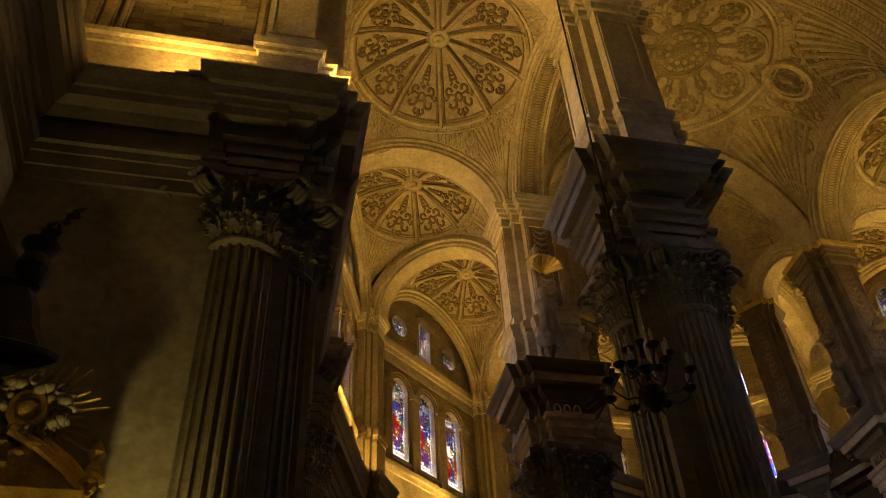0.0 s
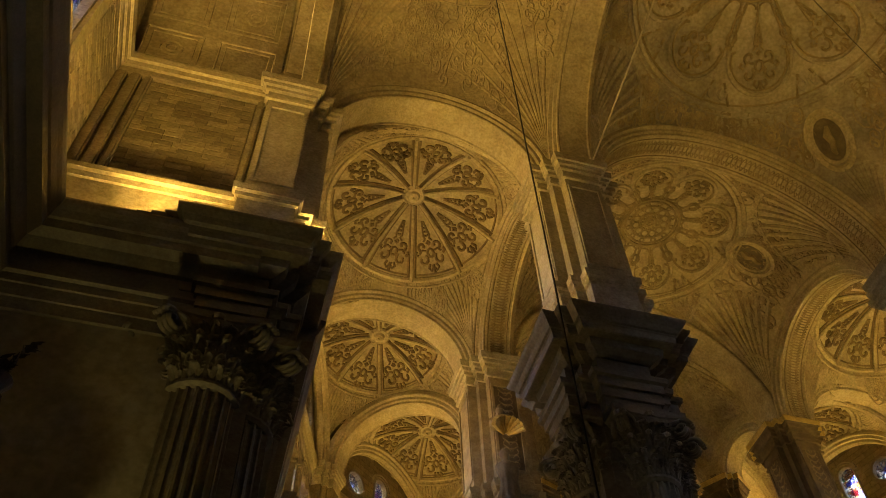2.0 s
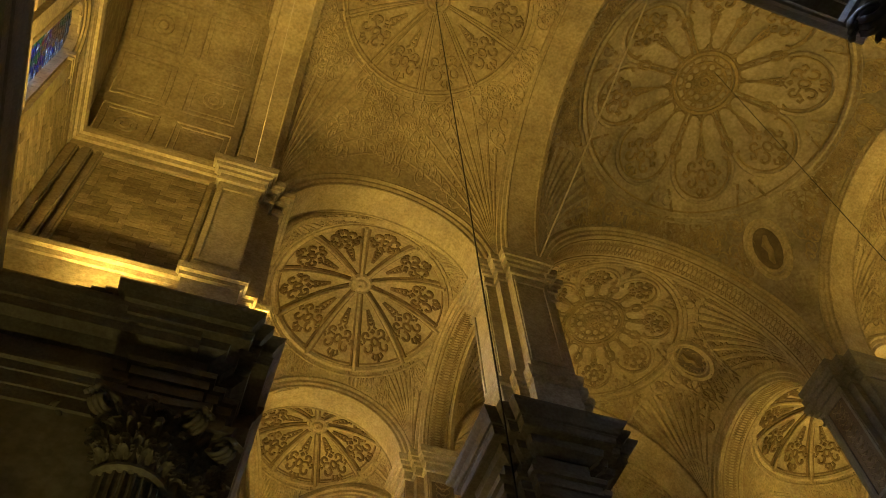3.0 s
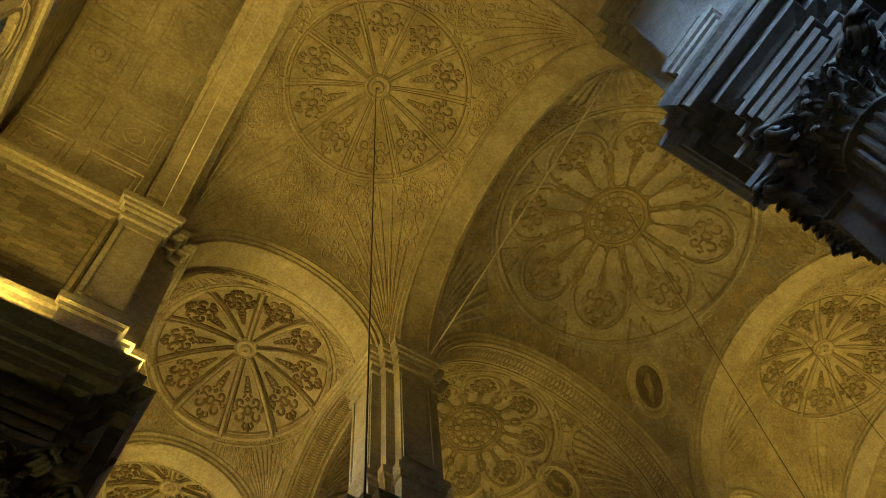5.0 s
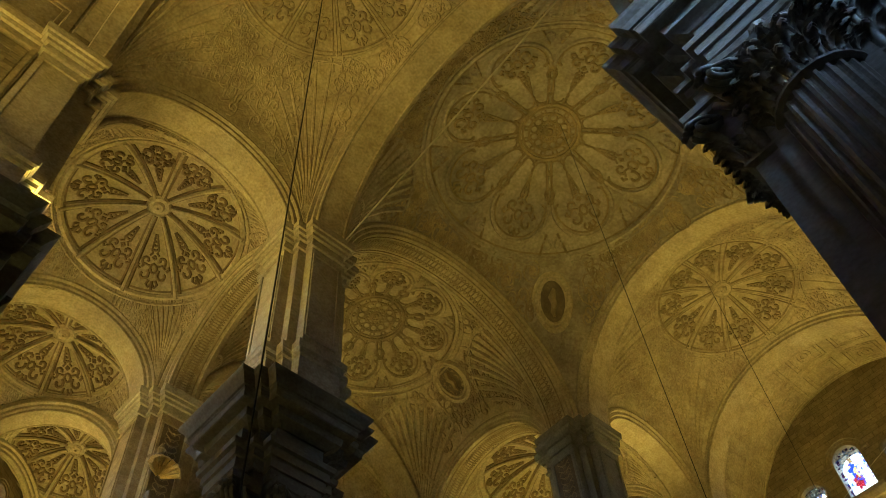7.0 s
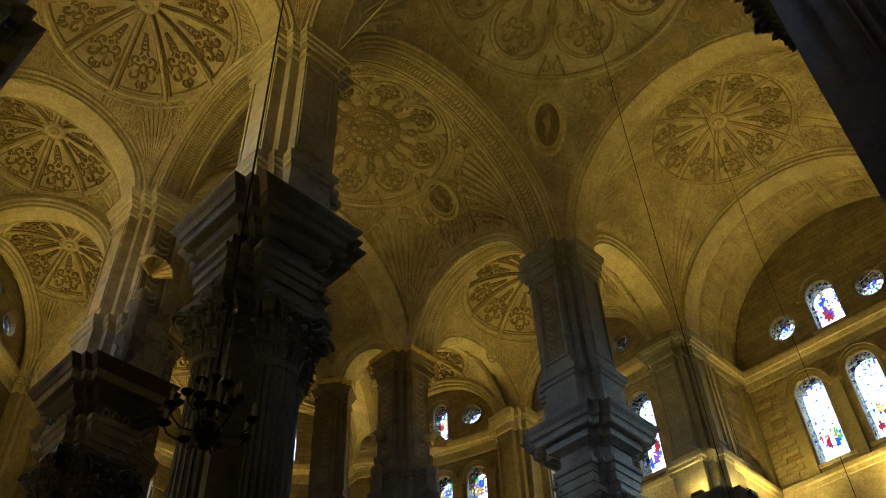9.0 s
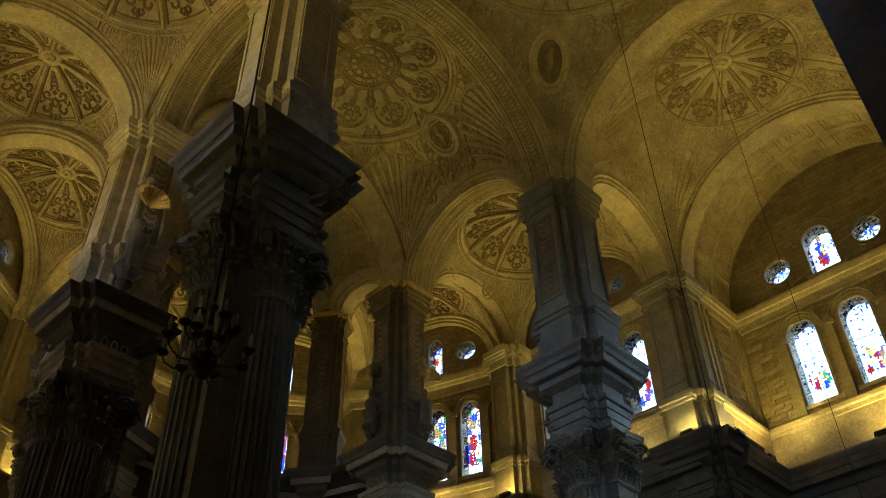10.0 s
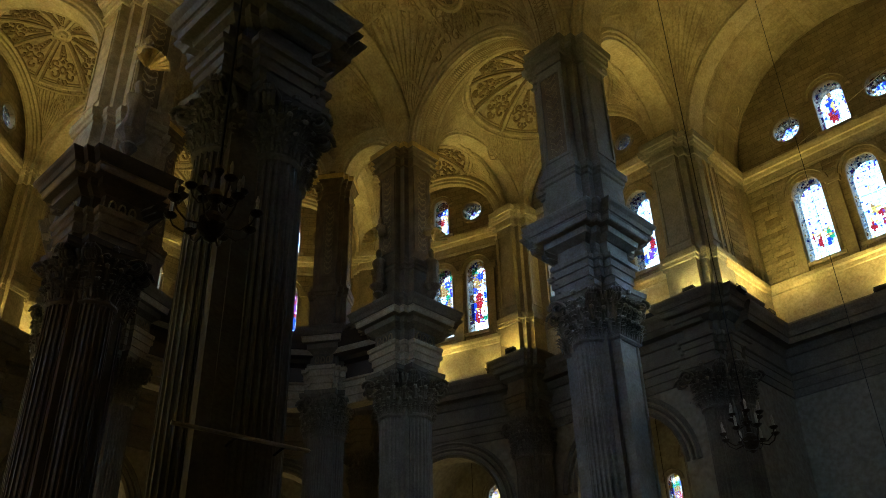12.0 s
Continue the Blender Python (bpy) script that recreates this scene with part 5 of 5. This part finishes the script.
def statue(x, y, z, deg, size=0.9):
    """A draped figure as one plain mass on a bracket, under a gilded shell."""
    s = thing("statue_niche", "dark statue on a bracket under a gilded shell canopy", "statue niche", pose(x, y, z, 0, 0, deg) @ Matrix.Diagonal((size, size, size, 1)))
    bm = bmesh.new()
    lathe(bm, [(0.05, -0.9), (0.3, -0.5), (0.2, -0.35), (0.5, -0.05), (0.52, 0.0)], 10)
    part("bracket", bm, CARVED, s)
    bm = bmesh.new()
    loops = []
    rows = (0.36, 0.4, 0.39, 0.37, 0.36, 0.35, 0.34, 0.33, 0.32, 0.33, 0.35, 0.38, 0.42, 0.44, 0.4, 0.24, 0.13, 0.15, 0.18, 0.18, 0.14, 0.04)
    for i, r in enumerate(rows):
        t = i / (len(rows) - 1)
        fold = 0.16 * max(0.0, 1 - t / 0.75)          # drapery falls in folds, shallower towards the shoulders
        loops.append([(r * (1 + fold * math.sin(9 * a + 4 * t) + 0.06 * math.sin(3 * a + 7 * t)) * math.cos(a) + 0.05 * math.sin(4 * t),
                       r * (0.7 if t < 0.72 else 0.95) * (1 + fold * math.sin(9 * a + 4 * t) + 0.25 * math.exp(-((t - 0.58) / 0.08) ** 2) * (math.sin(a) < 0)) * math.sin(a), 0.02 + 2.4 * t) for a in [2 * math.pi * k / 30 for k in range(30)]])
    loft(bm, loops)
    part("statue", bm, CARVED, s, "draped stone figure", True)
    for i in range(9):                        # flutes of the gilded scallop shell
        bm = bmesh.new()
        a = math.pi * i / 8
        tube(bm, [(0.08 * math.cos(a), -0.3, 2.85 + 0.05 * math.sin(a)), (0.36 * math.cos(a), -0.5, 2.9 + 0.34 * math.sin(a)), (0.6 * math.cos(a), -0.75, 2.9 + 0.5 * math.sin(a))], 0.11, 6, 0, (0.35, 0.8, 1))
        part("shell_flute", bm, GILDED, s, "gilded shell flute")
    bm = bmesh.new()
    lathe(bm, [(0.3, 3.5), (0.42, 3.6), (0.2, 3.8), (0.26, 4.0), (0.1, 4.2), (0.16, 4.4), (0.02, 4.7)], 10, (0, 0.1))
    finial = part("finial", bm, ORNAMENT, s, "carved finial")
    for i in range(6):
        bm = bmesh.new()
        a = math.pi * i / 3
        leaf(bm, (0.3 * math.cos(a), 0.1 + 0.3 * math.sin(a), 3.55), (math.cos(a), math.sin(a)), 0.35, 0.26, 0.12)
        part("leaf", bm, ORNAMENT, finial)
    return s


statue(10.9, 27.15, 23.4, 0, 1.15)
statue(25.65, 29.4, 23.2, 270)
statue(27.6, 27.55, 23.2, 0)


def altarpiece():
    """The gilded altarpiece against the wall of the transept arm: sunburst, broken pediment, scrolls, columns."""
    t = thing("altarpiece", "gilded wooden altarpiece with sunburst and broken pediment", "altarpiece", pose(-5.3, 15.6, 0))
    bm = bmesh.new()
    box(bm, -2.2, 2.2, -0.5, 0.55, 0, 1.2)
    part("altar_table", bm, PLASTER, t, "pale altar table")
    bm = bmesh.new()
    box(bm, -2.1, 2.1, -0.1, 0.5, 1.2, 9.6)
    part("panel", bm, WOOD, t, "dark wooden back panel")
    for x in (-1.9, -1.1, 1.1, 1.9):
        bm = bmesh.new()
        lathe(bm, [(0.2, 1.2), (0.2, 1.5), (0.15, 1.6), (0.14, 7.6), (0.24, 8.0), (0.24, 8.15)], 12, (x, -0.25))
        part("column", bm, GILT, t)
    bm = bmesh.new()
    moulding(bm, [(-2.3, -0.2), (2.3, -0.2)], [(-0.6, 8.15), (0.2, 8.15), (0.22, 8.5), (0.12, 8.55), (0.12, 8.9), (0.4, 9.05), (0.45, 9.3), (-0.6, 9.3)], [(0, -1), (0, -1)])
    part("entablature", bm, GILT, t)
    for s in (-1, 1):
        bm = bmesh.new()
        for off in (0.0, 0.16, 0.3):
            tube(bm, [(s * x, -0.35 - off * 0.4, z - off) for x, z in ((2.35, 9.55), (1.9, 10.0), (1.3, 10.45), (0.75, 10.75))], 0.07, 6)
        loft(bm, [[(s * x, yy, z) for x, z in ((2.3, 9.3), (2.3, 9.5), (0.7, 10.6), (0.7, 9.3))] for yy in (-0.3, 0.2)])
        part("pediment", bm, GILT, t)
        bm = bmesh.new()
        tube(bm, [(s * (2.3 + 0.25 * math.cos(a) * (1 - a / 12)), -0.45, 9.5 + 0.25 * math.sin(a) * (1 - a / 12)) for a in [k * 0.6 for k in range(16)]], 0.07, 5)
        lathe(bm, [(0.02, 9.7), (0.16, 9.85), (0.08, 10.05), (0.18, 10.2), (0.02, 10.5)], 8, (s * 2.3, -0.3))
        part("scroll", bm, GILT, t)
    for i in range(14):
        bm = bmesh.new()
        x = -1.2 + 2.4 * i / 13
        leaf(bm, (x, -0.3, 9.45 + 0.25 * math.sin(i * 2.1)), (0.3 * math.sin(i), -1), 0.6, 0.4, 0.3)
        part("leaf", bm, GILT, t)
    for i in range(36):
        bm = bmesh.new()
        a = 2 * math.pi * i / 36
        L = 1.0 + 0.42 * ((i * 7) % 4) / 3
        tube(bm, [(0.9 + 0.45 * math.cos(a), -0.2, 11.0 + 0.45 * math.sin(a)), (0.9 + L * math.cos(a), -0.25, 11.0 + L * math.sin(a))], 0.07, 4, 0, (1, 0.35))
        part("sun_ray", bm, GILT, t)
    bm = bmesh.new()
    for i in range(40):
        a, q = 2 * math.pi * i / 40 * 1.0 + 0.3 * (i % 2), (0.46, 0.56, 0.66, 0.6)[i % 4]
        bmesh.ops.create_icosphere(bm, subdivisions=2, radius=0.1 + 0.025 * (i % 3), matrix=Matrix.Translation((0.9 + q * math.cos(a), -0.3 - 0.04 * (i % 3), 11.0 + q * math.sin(a))))
    for i in range(16):                       # curled edges of the clouds
        a = 2 * math.pi * i / 16
        tube(bm, [(0.9 + (0.72 + 0.12 * math.cos(u)) * math.cos(a + 0.12 * math.sin(u)), -0.42, 11.0 + (0.66 + 0.12 * math.cos(u)) * math.sin(a + 0.16 * math.sin(u))) for u in np.linspace(0, 5, 8)], 0.05, 5)
    part("cloud", bm, STUCCO, t, "ring of carved clouds", True)
    bm = bmesh.new()
    tube(bm, [(0.9 + 0.3 * math.cos(a), -0.38, 11.0 + 0.36 * math.sin(a)) for a in np.linspace(0, 2 * math.pi, 17)], 0.07, 5)
    bmesh.ops.create_icosphere(bm, subdivisions=2, radius=0.22, matrix=Matrix.Translation((0.9, -0.3, 11.0)))
    part("medallion", bm, GILT, t)
    return t


altarpiece()


def canopy():
    """The dark canopy with stepped eaves, a vase on its slope and a sprig of flowers in the vase."""
    c = thing("canopy", "dark carved wooden canopy with stepped eaves on a post", "canopy", pose(-4.6, 8.0, 0))
    bm = bmesh.new()
    lathe(bm, [(0.45, 0.0), (0.45, 0.25), (0.2, 0.5), (0.17, 6.7), (0.3, 6.98)], 12)
    part("post", bm, WOOD, c)
    bm = bmesh.new()
    lathe(bm, [(0.3, 6.95), (2.1, 6.98), (2.3, 7.05), (2.42, 7.12), (2.42, 7.2), (2.3, 7.24), (2.16, 7.5), (2.08, 7.8), (1.98, 8.0), (2.02, 8.04), (1.94, 8.1), (1.7, 8.45), (1.45, 8.9), (1.3, 9.18), (0.9, 9.7), (0.4, 10.1), (0.1, 10.3)], 24)
    bmesh.ops.scale(bm, verts=bm.verts, vec=(1, 0.16, 1))
    part("canopy_roof", bm, WOOD, c)
    v = thing("vase", "dark vase with a sprig of flowers on the canopy", "vase", pose(-2.72, 8.0, 8.04))
    bm = bmesh.new()
    lathe(bm, [(0.05, 0.0), (0.14, 0.02), (0.17, 0.12), (0.2, 0.26), (0.17, 0.4), (0.12, 0.46), (0.19, 0.58), (0.22, 0.62), (0.1, 0.64)], 14)
    part("urn", bm, WOOD, v)
    rnd = random.Random(5)
    for i in range(4):
        ex, ez = (0.28, 1.28) if i == 0 else (rnd.uniform(-0.22, 0.15), rnd.uniform(0.82, 1.0))
        bm = bmesh.new()
        pts = [(0, 0, 0.6), (ex * 0.3, 0.02 * i, 0.6 + (ez - 0.6) * 0.5), (ex, 0.04 * i, ez)]
        tube(bm, pts, 0.008, 4)
        for k in range(9):
            t = 0.35 + 0.07 * k
            a = rnd.uniform(0, 6.28)
            leaf(bm, (ex * t + 0.02 * math.cos(a), 0.04 * math.sin(a), 0.6 + (ez - 0.6) * t), (math.cos(a), math.sin(a)), 0.045, 0.035, 0.05)
        part("sprig", bm, WOOD, v, "dark flower sprig")


canopy()

# an added, unseen stand carries the lamp that lights the wall and the gilding
bm = bmesh.new()
lathe(bm, [(0.12, 0.0), (0.12, 0.05), (0.03, 0.1), (0.03, 5.0), (0.1, 5.05), (0.14, 5.3), (0.02, 5.35)], 10)
stand = thing("lamp_stand", "unseen lamp stand added beside the altarpiece", "lamp stand", pose(-3.1, 14.2, 0))
part("stand", bm, FIXTURE, stand)
la = bpy.data.lights.new("altar_lamp", "AREA")
la.size, la.energy, la.color = 0.3, 8.0, (0.95, 0.86, 0.32)
new("altar_lamp", la).matrix_world = look((-3.1, 14.2, 5.5), (-4.2, 15.6, 9.6))


# ---- a rod with brackets across the front of the near pier ----
rod = thing("banner_rod", "pale metal banner rod fixed across a pier", "banner rod", pose(10.4, 16.25, 8.3, 0, 0, -7))
bm = bmesh.new()
tube(bm, [(-1.75, 0, 0), (0, 0, 0), (1.6, 0, 0)], 0.05, 6)
part("rod", bm, WIRE, rod)
for x in (-0.2, 1.0):
    bm = bmesh.new()
    tube(bm, [(x, 0, 0), (x, 0.2, 0.0), (x, 0.6, -0.05)], 0.03, 5)
    part("bracket", bm, FIXTURE, rod)


# ---- single blocks of the ashlar walls ----
BLOCKS = {}


def block_mesh(w, h, depth=0.05):
    key = (round(w, 2), round(h, 2))
    if key not in BLOCKS:
        bm = bmesh.new()
        e = 0.012
        loft(bm, [[(-w / 2 + g, -h / 2 + g, -q), (w / 2 - g, -h / 2 + g, -q), (w / 2 - g, h / 2 - g, -q), (-w / 2 + g, h / 2 - g, -q)] for g, q in ((0.006, -0.02), (0.006, depth - e), (0.006 + e, depth))])
        BLOCKS[key] = mesh_of(bm, "block", BLOCK)
    return BLOCKS[key]


def course_blocks(wall, a, b, s0, s1, z0, z1, skip, height=0.4, seed=1):
    """Lay courses of blocks on a wall between s0 and s1, leaving out what skip(s, z, w) names."""
    f3, d, o, L = side_frame(a, b)
    rnd = random.Random(seed)
    rows = int((z1 - z0) / height)
    basis = Matrix(((d.x, 0, o.x, 0), (d.y, 0, o.y, 0), (0, 1, 0, 0), (0, 0, 0, 1)))
    for r in range(rows):
        s = s0
        z = z0 + (r + 0.5) * height
        first = True
        while s < s1 - 0.1:
            w = rnd.choice((0.6, 0.8, 1.0, 1.2))
            if first and r % 2:
                w = 0.4
            first = False
            if s + w > s1 - 0.2:
                w = s1 - s
            if not skip(s + w / 2, z, w):
                ob = new("block", block_mesh(w, height))
                ob.parent = wall
                p = f3(s + w / 2, z, rnd.uniform(-0.012, 0.008))
                ob.matrix_basis = Matrix.Translation(p) @ basis
            s += w


def named(n):
    return bpy.data.objects[n]


course_blocks(named("wall_arm_west"), (XL, 16.2), (X_WEST, 16.2), 1.34, 5.36, 24.6, 30.6, lambda s, z, w: False, 0.3, 2)
course_blocks(named("wall_arm_east"), (X_EAST, 17.0), (XS, 17.0), 1.0, 3.3, 24.6, 30.6, lambda s, z, w: False, 0.3, 3)


def window_gap(m, trio, r, up, r_up):
    def skip(s, z, w):
        for k in (-1, 0, 1):
            if abs(s - m - k * trio) < r + w / 2 + 0.3 and z < 30.0:
                return True
        return False
    return skip


course_blocks(named("wall_transept_east"), (X_EAST, 2.4), (X_EAST, 18.6), 7.0, 16.0, 24.6, 30.6, window_gap(8.1, 3.05, 0.85, 2.75, 0.66), 0.3, 4)
course_blocks(named("wall_transept_west"), (X_WEST, 18.6), (X_WEST, 2.4), 1.5, 9.0, 24.6, 30.6, window_gap(10.4, 3.1, 0.85, 2.75, 0.66), 0.3, 5)
